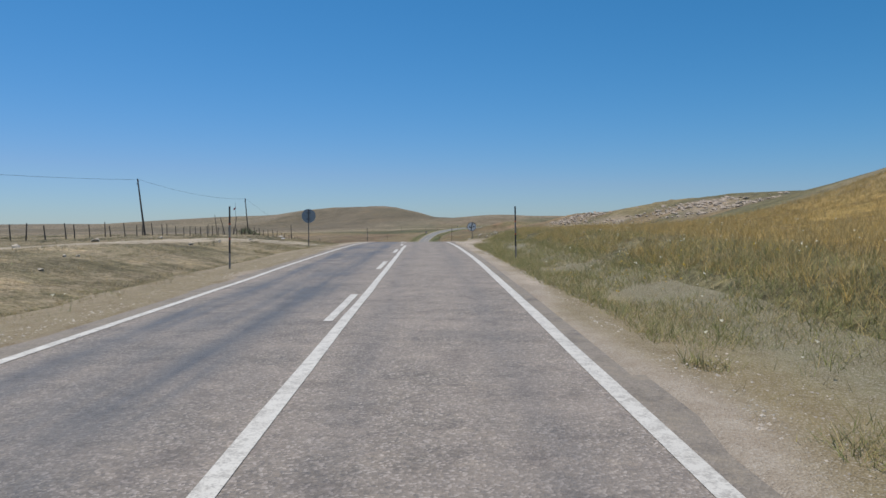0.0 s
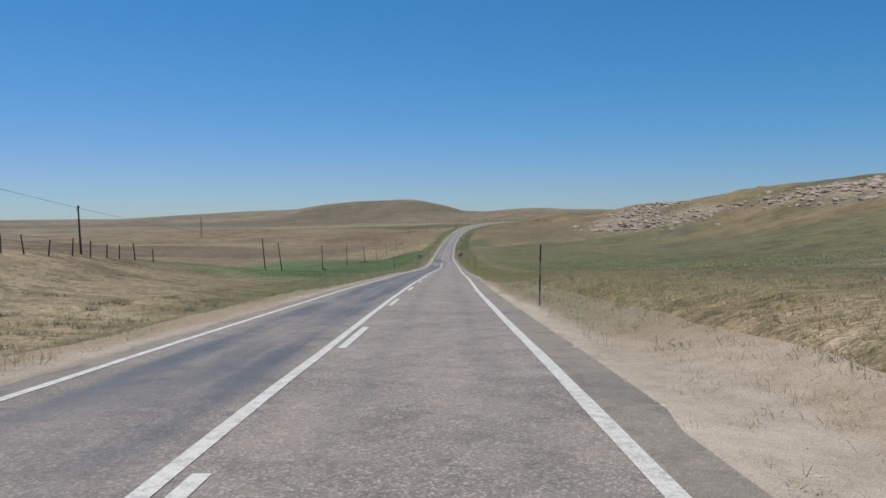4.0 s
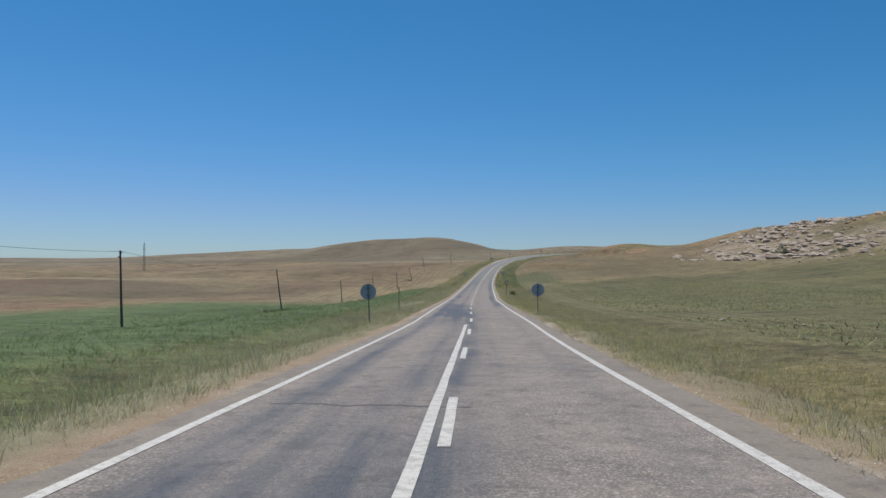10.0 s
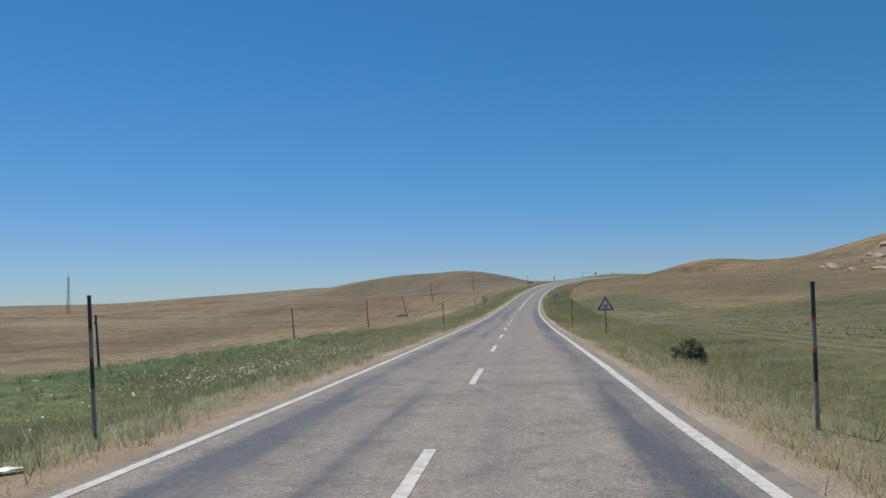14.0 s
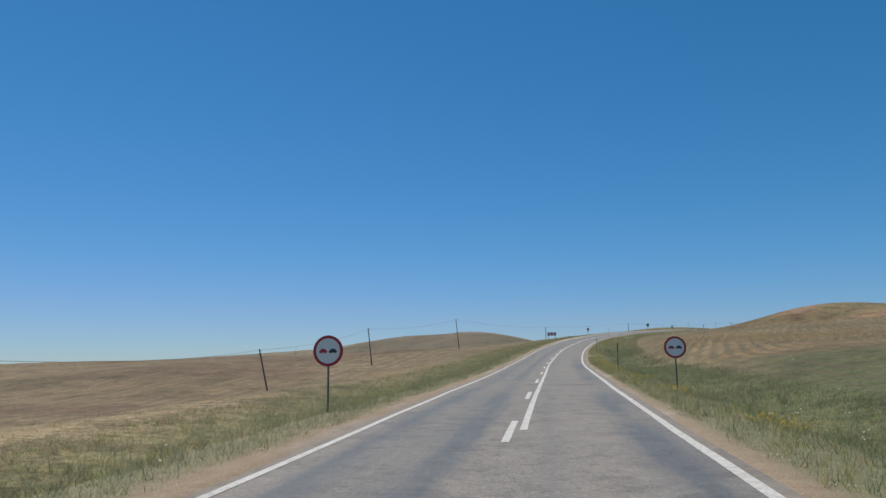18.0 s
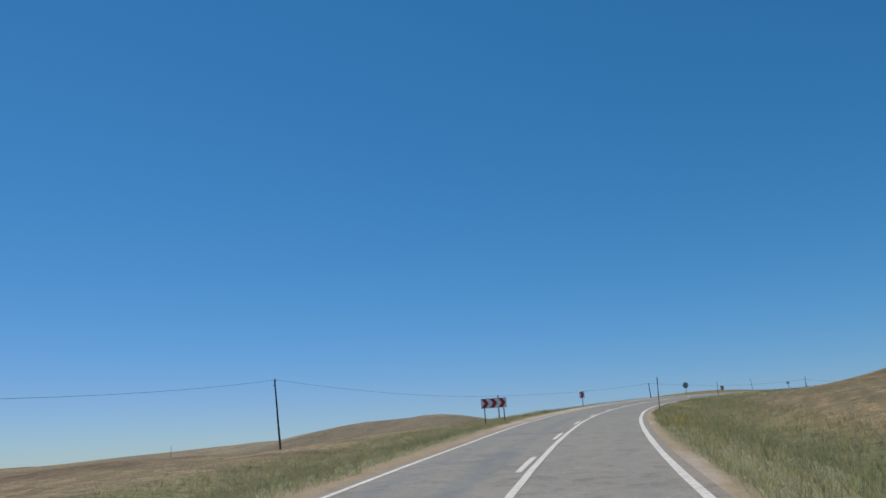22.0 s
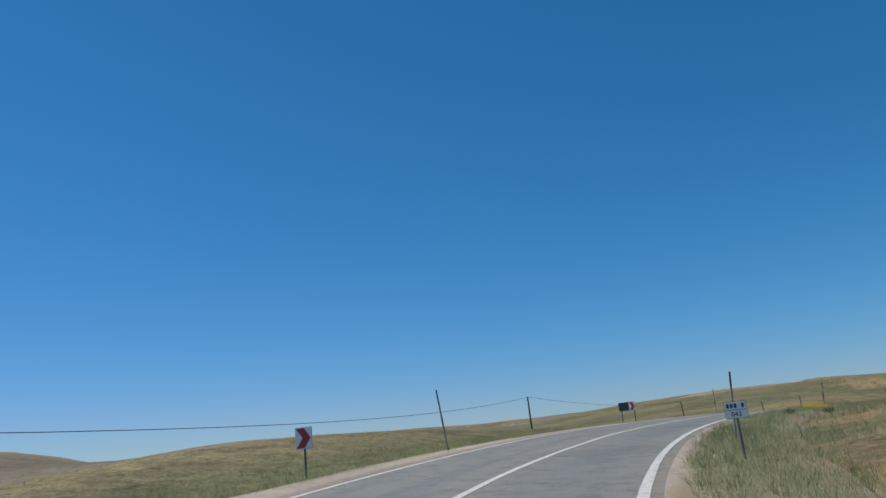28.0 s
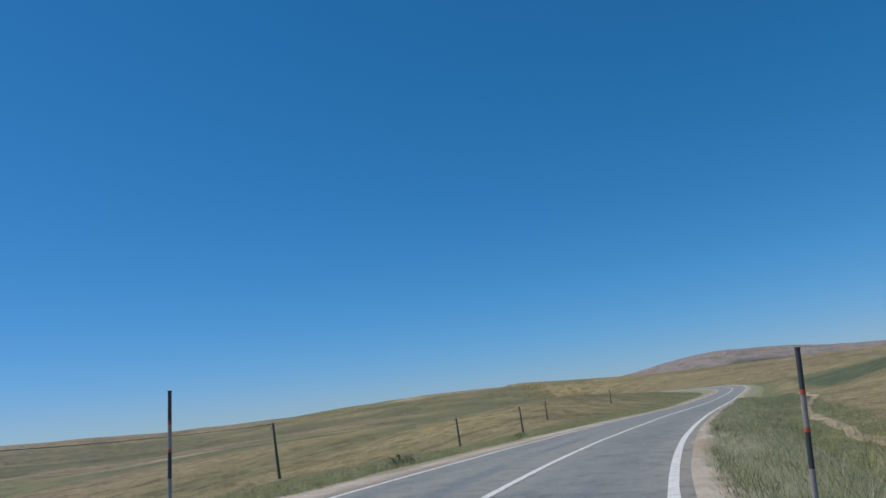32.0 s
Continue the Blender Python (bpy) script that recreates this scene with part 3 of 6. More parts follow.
def cover(x, y, s, lat):
    """Colour of crops, fallow and bare soil at each place, with haze on far land."""
    n1, n2, n3 = wave(x, y, 55, 21), wave(x, y, 14, 22), wave(x, y, 190, 23)
    wob = lat + 4 * n1 + 1.5 * n2
    ws = s + 12 * n1 + 4 * n2
    col = np.tile(STRAW, (len(x), 1))

    def lay(mask, c):
        nonlocal col
        m = np.clip(mask, 0, 1)[:, None]
        col = col * (1 - m) + c * m

    lay(smooth(-0.3, 0.5, n3) * 0.6, OLIVE)
    # left of the road
    left = smooth(5, 8, -lat)
    lay(left * smooth(0.0, 0.5, n1) * (1 - smooth(100, 130, ws)) * 0.6, PALE)
    crop = left * smooth(155, 190, ws) * (1 - smooth(405, 450, ws)) * (1 - smooth(55, 75, -wob))
    fallow = left * smooth(60, 90, -wob) * smooth(0, 60, ws) * (1 - smooth(300, 420, -wob + 60 * n3))
    lay(fallow, np.array((0.285, 0.178, 0.112)) * (1 + 0.16 * n2)[:, None])
    lay(fallow * smooth(0.15, 0.45, wave(x, y * 2.5, 33, 55)) * 0.6, STRAW)
    lay(left * smooth(410, 450, ws) * (1 - smooth(640, 680, ws)), STRAW * 0.5 + PALE * 0.35 + OLIVE * 0.25)
    lay(left * smooth(505, 535, ws) * (1 - smooth(640, 680, ws)) * 0.5, STRAW * 0.7 + BROWN * 0.25)
    lay(left * smooth(420, 460, ws) * (1 - smooth(690, 720, ws)) * smooth(28 + 20 * (1 - smooth(500, 525, ws)), 40 + 20 * (1 - smooth(500, 525, ws)), -wob) * (1 - smooth(70, 90, -wob)) * (0.3 + 0.6 * smooth(-0.1, 0.3, wave(x, 2 * y, 24, 56))), BROWN)
    lay(left * smooth(640, 690, ws), OLIVE * 0.8 + GOLD * 0.08)
    lay(left * smooth(660, 700, ws) * smooth(0.25, 0.55, wave(x, y, 70, 31)) * 0.7, GOLD * 0.8)
    hay = wave(0.45 * x + 0.2 * y, 1.6 * y, 42, 48)
    lay(left * smooth(655, 700, ws) * smooth(9, 16, -lat) * smooth(0.22, 0.4, hay) * 0.8, np.array((0.40, 0.30, 0.15)))
    lay(left * smooth(655, 700, ws) * smooth(9, 16, -lat) * smooth(0.0, 0.25, -hay) * 0.9, np.array((0.155, 0.17, 0.07)))
    lay(left * smooth(640, 700, ws) * 0.5, np.array((0.225, 0.215, 0.095)))
    lay(left * (1 - smooth(130, 170, ws)) * (1 - smooth(45, 70, -lat)) * 0.75, PALE * 1.12)
    lay(left * (1 - smooth(130, 170, ws)) * smooth(0.05, 0.35, wave(x, y, 7, 47)) * 0.75, PALE * 1.3)
    lay(left * (1 - smooth(130, 170, ws)) * smooth(0.15, 0.4, wave(x, y, 5, 49)) * 0.6, OLIVE * 0.85)
    lay(crop, CROP)
    # right of the road
    right = smooth(4.5, 6.0, lat)
    lay(right * smooth(45, 65, s + 3 * n1) * (1 - smooth(125, 160, ws)), PALE * 1.16)
    lay(right * smooth(45, 65, s) * (1 - smooth(125, 160, ws)) * smooth(0.0, 0.3, wave(x, y, 6, 53)) * 0.65, OLIVE * 0.95)
    lay(right * smooth(45, 65, s) * (1 - smooth(125, 160, ws)) * smooth(0.1, 0.4, wave(x, y, 3.3, 54)) * 0.6, STRAW * 0.9)
    gold = right * (1 - smooth(48, 58, s + 3 * n1))
    lay(gold, GOLD * 0.98 + OLIVE * 0.1)
    lay(gold * (1 - smooth(8.0, 12.5, lat + 1.5 * n2)), np.array((0.235, 0.215, 0.115)))
    lay(right * smooth(110, 135, ws) * (1 - smooth(470, 520, ws)), OLIVE)
    rows = right * smooth(120, 145, ws) * (1 - smooth(470, 500, ws)) * smooth(9, 13, wob) * (1 - smooth(85, 105, wob))
    lay(rows, GREEN * 0.35 + OLIVE * 0.65)
    lay(right * smooth(120, 150, ws) * (1 - smooth(250, 290, ws)) * (1 - smooth(13, 17, wob)) * 0.75, OLIVE * 0.62 + STRAW * 0.4)
    lay(rows * 0.2 * (0.5 + 0.5 * np.sin(lat * 2.2 + n1)), BROWN * 0.9)
    lay(right * smooth(430, 470, ws) * smooth(6, 14, wob), OLIVE * 0.8 + STRAW * 0.35)
    lay(right * smooth(520, 560, ws) * smooth(9, 20, wob) * (1 - smooth(690, 720, ws)), STRAW * 0.85)
    lay(right * smooth(640, 670, ws) * (1 - smooth(730, 750, ws)) * smooth(0.05, 0.4, n2) * smooth(8, 12, lat) * 0.8, EARTH)
    # weedy green strips close to the road past the hollow
    inner = np.where(lat > 0, 1.0 - smooth(230, 270, s), 0.25)
    weed = smooth(3.9, 4.7, np.abs(lat) - inner) * (1 - smooth(9, 13, np.abs(lat) + 1.5 * n2)) * smooth(120, 160, ws)
    lay(weed * np.where(lat < 0, 0.65, 0.15 + 0.2 * smooth(240, 300, ws) + 0.4 * smooth(420, 470, ws)), GREEN * 0.7 + OLIVE * 0.4)
    lay(right * smooth(450, 500, ws) * (1 - smooth(640, 680, ws)) * smooth(0, 5, lat + 1.5 * n1 - 21 + 10.5 * smooth(505, 530, s)) * (1 - smooth(60, 90, lat)), (STRAW * 0.62 + OLIVE * 0.34) * (1 + 0.1 * n2)[:, None])
    lay(right * smooth(500, 530, s) * (1 - smooth(640, 680, s)) * smooth(12, 15, lat) * (1 - smooth(60, 90, lat)) * smooth(0.0, 0.35, wave(x, y, 17, 51)) * 0.75, np.array((0.34, 0.225, 0.115)))
    lay(right * smooth(440, 480, ws) * (1 - smooth(590, 640, ws)) * smooth(8, 11, lat) * (1 - smooth(0, 5, lat + 1.5 * n1 - 21 + 10.5 * smooth(505, 530, s))) * 0.8, GREEN * 0.8 + OLIVE * 0.1)
    lay(right * smooth(500, 525, s) * (1 - smooth(610, 640, s)) * smooth(10.0, 11.2, lat + n2) * (1 - smooth(12.2, 14.0, lat + n2)) * 0.75, STRAW * 0.95)
    lay(right * smooth(690, 705, ws) * (1 - smooth(745, 765, ws)) * smooth(6.2, 7.2, lat) * (1 - smooth(12, 16, lat)) * smooth(-0.5, 0.1, wave(x, y, 5, 46)) * 0.85, np.array((0.40, 0.27, 0.15)) * (0.9 + 0.25 * wave(x, y, 1.9, 50))[:, None])
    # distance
    d = np.abs(lat)
    band = wave(x + 0.35 * y, y * 2.2, 130, 39)
    lay(left * smooth(70, 110, d) * smooth(0.1, 0.25, band) * 0.75, np.array((0.32, 0.235, 0.145)))
    lay(left * smooth(70, 110, d) * smooth(0.25, 0.4, -band) * 0.75, np.array((0.19, 0.125, 0.075)) * (1 - smooth(640, 720, s))[:, None] + np.array((0.16, 0.155, 0.075)) * smooth(640, 720, s)[:, None])
    lay(left * smooth(90, 140, d) * smooth(0.42, 0.5, wave(x, y * 3, 170, 40)) * 0.8, PALE * 1.15)
    lay(right * smooth(70, 120, d) * (1 - smooth(420, 600, d)) * smooth(-0.1, 0.35, wave(x, y, 45, 42)) * 0.7, np.array((0.36, 0.255, 0.14)))
    lay(right * smooth(70, 120, d) * smooth(0.2, 0.5, wave(x, y, 28, 43)) * 0.6, np.array((0.155, 0.15, 0.075)))
    for hx, hy, ra, rb in ROCKY:
        q = ((x - hx) / ra) ** 2 + ((y - hy) / rb) ** 2
        lay((1 - smooth(0.6, 1.5, q + 0.5 * n2)) * (0.6 + 0.4 * wave(x, y, 9, 44)), np.array((0.44, 0.36, 0.275)))
    lay(right * (1 - smooth(130, 190, ws)) * smooth(24, 40, lat + 5 * n1) * 0.8, np.array((0.42, 0.345, 0.235)))
    # far land paled and greyed: distance haze put into the base colour
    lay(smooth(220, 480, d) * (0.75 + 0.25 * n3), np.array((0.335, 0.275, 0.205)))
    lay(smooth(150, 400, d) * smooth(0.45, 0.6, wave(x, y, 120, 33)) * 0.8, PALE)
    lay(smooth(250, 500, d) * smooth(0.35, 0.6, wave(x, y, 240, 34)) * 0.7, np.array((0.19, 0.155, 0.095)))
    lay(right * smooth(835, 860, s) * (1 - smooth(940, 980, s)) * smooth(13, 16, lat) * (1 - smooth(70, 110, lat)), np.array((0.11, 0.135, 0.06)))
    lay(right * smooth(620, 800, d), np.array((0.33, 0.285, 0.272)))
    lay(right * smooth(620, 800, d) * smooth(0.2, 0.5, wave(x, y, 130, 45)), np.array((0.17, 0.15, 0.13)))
    return col * np.array((1.24, 1.22, 1.32))


def strip(name, lats, s0, s1, ds, zfun, material):
    ss = np.arange(s0, s1 + ds / 2, ds)
    sg, lg = np.meshgrid(ss, lats, indexing="ij")
    sg, lg = sg.ravel(), lg.ravel()
    x, y = road_xy(sg, lg)
    z = zfun(x, y, sg, lg)
    me = fast_mesh(name, np.stack([x, y, z], 1), grid_faces(len(ss), len(lats)), material)
    return me, x, y, sg, lg


# ---- the land ----
def build_ground():
    near = np.concatenate([np.arange(-60, 60.1, 1.5)])
    out = 60 * 1.058 ** np.arange(1, 78)
    cols = np.concatenate([-out[::-1], near, out])
    ys = [-380.0]
    while ys[-1] < 4300:
        y = ys[-1]
        ys.append(y + (12 if y < -60 else 3.0 if y < 860 else 3.0 * 1.07 ** ((len(ys) - 330) * 0.5) if y < 1200 else 0.09 * (y - 1000) + 6))
    ys = np.array(ys)
    # the columns follow the road where it bends
    yy, xx = CY[:: 4], CX[:: 4]
    keep = np.concatenate([[True], np.diff(np.maximum.accumulate(yy)) > 0.4])
    xc = np.interp(ys, yy[keep], xx[keep])
    X = (xc[:, None] + cols[None, :]).ravel()
    Y = np.repeat(ys, len(cols))
    s, lat = nearest(X, Y)
    z = verge_height(X, Y, s, lat) - 0.45 * (1 - smooth(6.3, 7.6, np.abs(lat)))
    me = fast_mesh("ground", np.stack([X, Y, z], 1), grid_faces(len(ys), len(cols)), MAT["land"])
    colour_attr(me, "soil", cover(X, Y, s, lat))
    fan = lat - 0.19 * np.maximum(0.0, s - 528.0)
    on_hill = smooth(10, 13, lat) * (1 - smooth(70, 95, lat)) * smooth(455, 490, s) * (1 - smooth(640, 680, s))
    rows = smooth(10, 14, lat) * (1 - smooth(70, 100, lat)) * smooth(280, 310, s) * (1 - smooth(455, 490, s))
    stubble = smooth(10, 16, -lat) * (1 - smooth(120, 200, -lat)) * smooth(410, 450, s)
    phase = np.where(on_hill > 0, fan * 4.8, np.where(lat > 0, lat * 4.2, (lat + 0.06 * s) * 2.4))
    vector_attr(me, "furrow", np.stack([phase, np.maximum(np.maximum(on_hill * 0.95, rows * 0.3), stubble * (0.6 - 0.52 * smooth(600, 660, s))), np.where(lat > 0, np.maximum(smooth(455, 480, s), smooth(0, 5, lat - 20)), 1.0)], 1))
    tagged(new("ground", me), "rolling steppe with dry grass, fallow and green fields", "ground", kind="structure")


build_ground()


def build_road():
    edge_l, edge_r = LEFT_LANE + 0.3, LANE + 0.36
    lats = np.array([-edge_l - 0.25, -edge_l, -LEFT_LANE, -2.2, -1.0, 0.0, 1.0, 2.2, LANE, edge_r, edge_r + 0.45])

    def z(x, y, s, lat):
        return road_z(s, lat) + 0.012 * wave(x, y, 5, 2)
    me, x, y, s, lat = strip("road", lats, -60, 1180, 2.0, z, MAT["asphalt"])
    vector_attr(me, "chain", np.stack([lat, s, s * 0], 1))
    road = tagged(new("road", me), "grey worn chip-seal two-lane road with white markings", "road", kind="structure")
    for side, e in ((-1, edge_l), (1, edge_r)):
        # the paving reaches further out as far as the hollow; the gravel laps over its ragged edge
        lats = side * np.array([e - 0.25, e - 0.1, e + 0.05, e + 0.2, e + 0.35, e + 0.5, e + 0.7, e + 1.0, e + 1.6, e + 2.3, e + 3.2, e + 4.0])
        lats = lats if side > 0 else lats[::-1]

        def zs(x, y, s, lat):
            d = np.abs(lat)
            z = verge_height(x, y, s, lat)
            ragged = wave(s, d * 3, 1.6, 14) + 0.6 * wave(s, d, 6.0, 18)
            paved = e + (0.4 if side > 0 else 0.2) * ((smooth(48, 62, s) if side > 0 else 1.0) - smooth(345, 375, s)) + 0.09 * ragged
            z = np.where(d < paved, road_z(s, lat) - 0.03, np.maximum(z + 0.014, np.where(d < e + 0.46, road_z(s, lat) + 0.022, -99.0)))
            z = z + 0.02 * wave(x, y, 0.9, 12) * (d > e + 0.46)
            return z - 0.35 * smooth(e + 3.0, e + 4.0, d)
        me, x, y, s, lat = strip("shoulder", lats, -60, 1180, 1.0, zs, MAT["gravel"])
        d = np.abs(lat) + 0.5 * wave(x, y, 3.1, 16) + 0.35 * wave(x, y, 9.0, 17)
        stone = np.array((0.50, 0.418, 0.32)) if side > 0 else np.array((0.46, 0.38, 0.29))
        grass = smooth(e + 0.4, e + 1.0, d - 0.35 * (side > 0) * (1 - smooth(120, 160, s)) - 0.35 * (1 - smooth(100, 140, s)) - 0.9 * (side > 0) * (smooth(44, 62, s) - smooth(70, 86, s)) + 0.85 * (1 - smooth(40, 56, s)) + (0.62 - 0.22 * (side > 0)) * smooth(240 - 90 * (side < 0), 290 - 90 * (side < 0), s) - 1.35 * (side < 0) * (smooth(585, 640, s) - smooth(790, 830, s)) + 0.4 * (side > 0) * (smooth(455, 480, s) - smooth(600, 630, s)))[:, None]
        stone = stone * (1 + 0.14 * wave(x, y, 0.9, 71) + 0.1 * wave(x, y, 3.3, 72))[:, None] * (1 - (0.22 * (1 - smooth(e, e + 0.45, np.abs(lat))))[:, None] * np.array((1.0, 1.0, 1.0)))
        colour_attr(me, "soil", stone * (1 - grass) + cover(x, y, s, lat) * 0.8 * grass)
        tagged(new("shoulder", me), "sandy gravel road shoulder with sparse weeds", "road shoulder", kind="structure")
    return road


road = build_road()


def build_lines(road):
    def line(name, lat, w, s0, s1, ds=2.0):
        ss = np.arange(s0, s1 + 0.01, min(ds, (s1 - s0) / 2))
        lo, hi = lat - w / 2, lat + w / 2
        sg, lg = np.repeat(ss, 2), np.tile([lo, hi], len(ss))
        lg = lg + 0.012 * wave(sg, lg * 9, 1.7, 41)
        x, y = road_xy(sg, lg)
        z = road_z(sg, lg) + 0.012 * wave(x, y, 5, 2) + 0.007
        ob = new(name, fast_mesh(name, np.stack([x, y, z], 1), grid_faces(len(ss), 2), MAT["white"]))
        ob.parent = road
        return tagged(ob, "worn white painted line")
    line("edge_line", LANE, 0.19, -50, 1150)
    line("edge_line", -LEFT_LANE, 0.16, -50, 1150)
    for s0, s1, lat in SOLID:
        line("solid_line", lat, 0.17, s0, s1)
    s = DASH_FIRST
    while s < DASH_LAST:
        line("dash", 0.0, 0.16, s, s + DASH_LONG, 1.0)
        s += DASH_EVERY


def build_seams(road):
    """Dark transverse joints and a few mended strips in the dressing."""
    for s0, a, b, wide in SEAMS:
        lats = np.linspace(a, b, 9)
        sg = np.repeat([s0, s0 + wide], 9) + np.tile(0.12 * wave(lats * 3, lats * 0 + s0, 1.3, 55), 2)
        lg = np.tile(lats, 2)
        x, y = road_xy(sg, lg)
        z = road_z(sg, lg) + 0.012 * wave(x, y, 5, 2) + 0.004
        ob = new("tar_seam", fast_mesh("tar_seam", np.stack([x, y, z], 1), grid_faces(2, 9), MAT["tar"]))
        ob.parent = road
        tagged(ob, "dark tar joint across the lane")


# joints: chainage, from and to offset, width
SEAMS = [(69.5, -0.2, 3.3, 0.12), (71.8, 0.4, 3.0, 0.05), (102.0, 0.3, 3.2, 0.07), (213.0, -0.5, 2.6, 0.05), (219.0, 0.5, 3.2, 0.07), (268.0, -2.9, 0.3, 0.1), (351.0, -0.9, 1.2, 0.05), (505.0, -0.4, 3.2, 0.25)]

# solid lines beside the dashes: from, to, offset
SOLID = [(-50.0, 46.0, TWIN), (58.0, 297.0, -TWIN), (486.0, 1150.0, TWIN)]
DASH_FIRST, DASH_LAST, DASH_LONG, DASH_EVERY = -57.5, 690.0, 4.7, 11.52

build_seams(road)
build_lines(road)

# ---- shapes ----
def tube(bm, a, b, r0, r1, sides=8, caps=True):
    """A straight tapered tube from a to b."""
    a, b = Vector(a), Vector(b)
    q = (b - a).to_track_quat("Z", "Y").to_matrix()
    rings = []
    for c, r in ((a, r0), (b, r1)):
        rings.append([bm.verts.new(c + q @ Vector((r * math.cos(k * math.tau / sides), r * math.sin(k * math.tau / sides), 0))) for k in range(sides)])
    for k in range(sides):
        bm.faces.new((rings[0][k], rings[0][(k + 1) % sides], rings[1][(k + 1) % sides], rings[1][k]))
    if caps:
        bm.faces.new(rings[0][::-1])
        bm.faces.new(rings[1])
    return bm


def made_tube(a, b, r0, r1, sides=8):
    return tube(bmesh.new(), a, b, r0, r1, sides)


def slab(cx, cy, cz, wx, wy, wz, edge=0.0):
    bm = bmesh.new()
    bmesh.ops.create_cube(bm, size=1.0)
    bmesh.ops.scale(bm, vec=(wx, wy, wz), verts=bm.verts)
    if edge:
        bmesh.ops.bevel(bm, geom=bm.edges[:], offset=edge, segments=2, affect="EDGES")
    bmesh.ops.translate(bm, vec=(cx, cy, cz), verts=bm.verts)
    return bm


def disc(r_in, r_out, y0, y1, z, sides=40):
    """A round plate or ring that faces -y."""
    bm = bmesh.new()
    ang = [k * math.tau / sides for k in range(sides)]

    def ring(r, y):
        return [bm.verts.new((r * math.cos(a), y, z + r * math.sin(a))) for a in ang]
    of, ob_ = ring(r_out, y0), ring(r_out, y1)
    if r_in > 0:
        nf, nb = ring(r_in, y0), ring(r_in, y1)
    for k in range(sides):
        j = (k + 1) % sides
        bm.faces.new((of[k], ob_[k], ob_[j], of[j]))
        if r_in > 0:
            bm.faces.new((of[k], of[j], nf[j], nf[k]))
            bm.faces.new((ob_[k], nb[k], nb[j], ob_[j]))
            bm.faces.new((nf[k], nf[j], nb[j], nb[k]))
    if r_in <= 0:
        bm.faces.new(of)
        bm.faces.new(ob_[::-1])
    bmesh.ops.recalc_face_normals(bm, faces=bm.faces[:])
    return bm


def outline(points, y0, y1):
    """A flat plate of the given outline (x, z), thick from y0 to y1."""
    bm = bmesh.new()
    a = [bm.verts.new((x, y0, z)) for x, z in points]
    b = [bm.verts.new((x, y1, z)) for x, z in points]
    bm.faces.new(a)
    bm.faces.new(b[::-1])
    for k in range(len(a)):
        j = (k + 1) % len(a)
        bm.faces.new((a[k], b[k], b[j], a[j]))
    bmesh.ops.recalc_face_normals(bm, faces=bm.faces[:])
    return bm


def thing(name, x, y, z=None, turn=0.0, lean=(0, 0)):
    e = new(name)
    e.matrix_world = pose(x, y, float(height(x, y)[0]) if z is None else z, lean[0], lean[1], turn)
    return e


def heading(s):
    return math.degrees(float(at(s, PSI)))


# ---- snow poles ----
def snow_pole():
    e = new("snow_pole")
    part("foot", made_tube((0, 0, -0.8), (0, 0, 0.55), 0.0328, 0.0315, 10), MAT["post_grey"], e, "faded grey foot")
    part("lower_band", made_tube((0, 0, 0.55), (0, 0, 1.02), 0.0315, 0.0308, 10), MAT["black"], e, "black painted band")
    part("lower_reflector", made_tube((0, 0, 1.02), (0, 0, 1.08), 0.0335, 0.0335, 10), MAT["orange"], e, "faded red reflective ring")
    part("middle_band", made_tube((0, 0, 1.08), (0, 0, 1.52), 0.0308, 0.0302, 10), MAT["post_grey"], e, "faded grey band")
    part("upper_reflector", made_tube((0, 0, 1.52), (0, 0, 1.58), 0.0328, 0.0328, 10), MAT["orange"], e, "faded red reflective ring")
    part("upper_band", made_tube((0, 0, 1.58), (0, 0, 2.12), 0.0302, 0.0295, 10), MAT["black"], e, "black painted band")
    part("cap", made_tube((0, 0, 2.12), (0, 0, 2.15), 0.0328, 0.033, 10), MAT["black"], e)
    return tagged(e, "black and grey banded snow pole on the road verge", "snow pole", "snow poles along the road")


# chainage, offset, height above the verge, lean across the road in degrees, length
SNOW_NEAR = [(24.5, -5.2, 0, 1, 2.15), (28.3, 5.15, 0, -1, 2.15), (95.4, 5.8, 0, 0.5, 2.15), (94, -5.4, 0, -1.5, 2.15), (127, 5.2, 0, 1, 2.15),
             (198.4, 5.4, 0.19, -0.6, 2.08), (197.2, -5.4, 0.25, -5.4, 2.06), (261.6, 5.85, 0.17, 0.2, 2.09), (261.2, -5.5, 0.1, -0.5, 2.1), (316, -6.0, 0.03, -0.8, 2.12)]
SNOW_FAR = [(374.3, 5.3, 0.2, 0.9, 1.9), (374.4, -5.6, 0.2, -3.2, 2.0), (418, 5.0, 0, 1, 2.15), (423, -5.3, 0, -1, 2.15), (476.8, 5.15, 0.21, 2.5, 2.11), (474.3, -6.2, 0.14, -4.7, 2.13),
            (525.4, 5.6, -0.05, 1.3, 2.07), (573.1, 5.3, -0.13, 2.2, 2.05), (624.7, 4.67, 0.5, 2.8, 1.97), (676.2, 5.3, -0.1, 1.8, 2.1), (713.1, 5.3, 0.3, 5.5, 1.75),
            (713.9, -4.65, 0.35, -6.4, 1.9), (757.9, 5.0, 0.17, 5.2, 1.8), (758.9, -4.1, 0.4, 2.0, 1.85)]
first = None
for s, lat, up, lean, tall in SNOW_NEAR + SNOW_FAR:
    x, y = (float(v) for v in road_xy(s, lat))
    m = pose(x, y, float(height(x, y)[0]) + up, 0, 0, heading(s)) @ pose(0, 0, 0, random.uniform(-1.2, 1.2), lean, 0) @ Matrix.Diagonal((1, 1, tall / 2.15, 1))
    if first is None:
        first = snow_pole()
        first.matrix_world = m
    else:
        copy_thing(first, m)


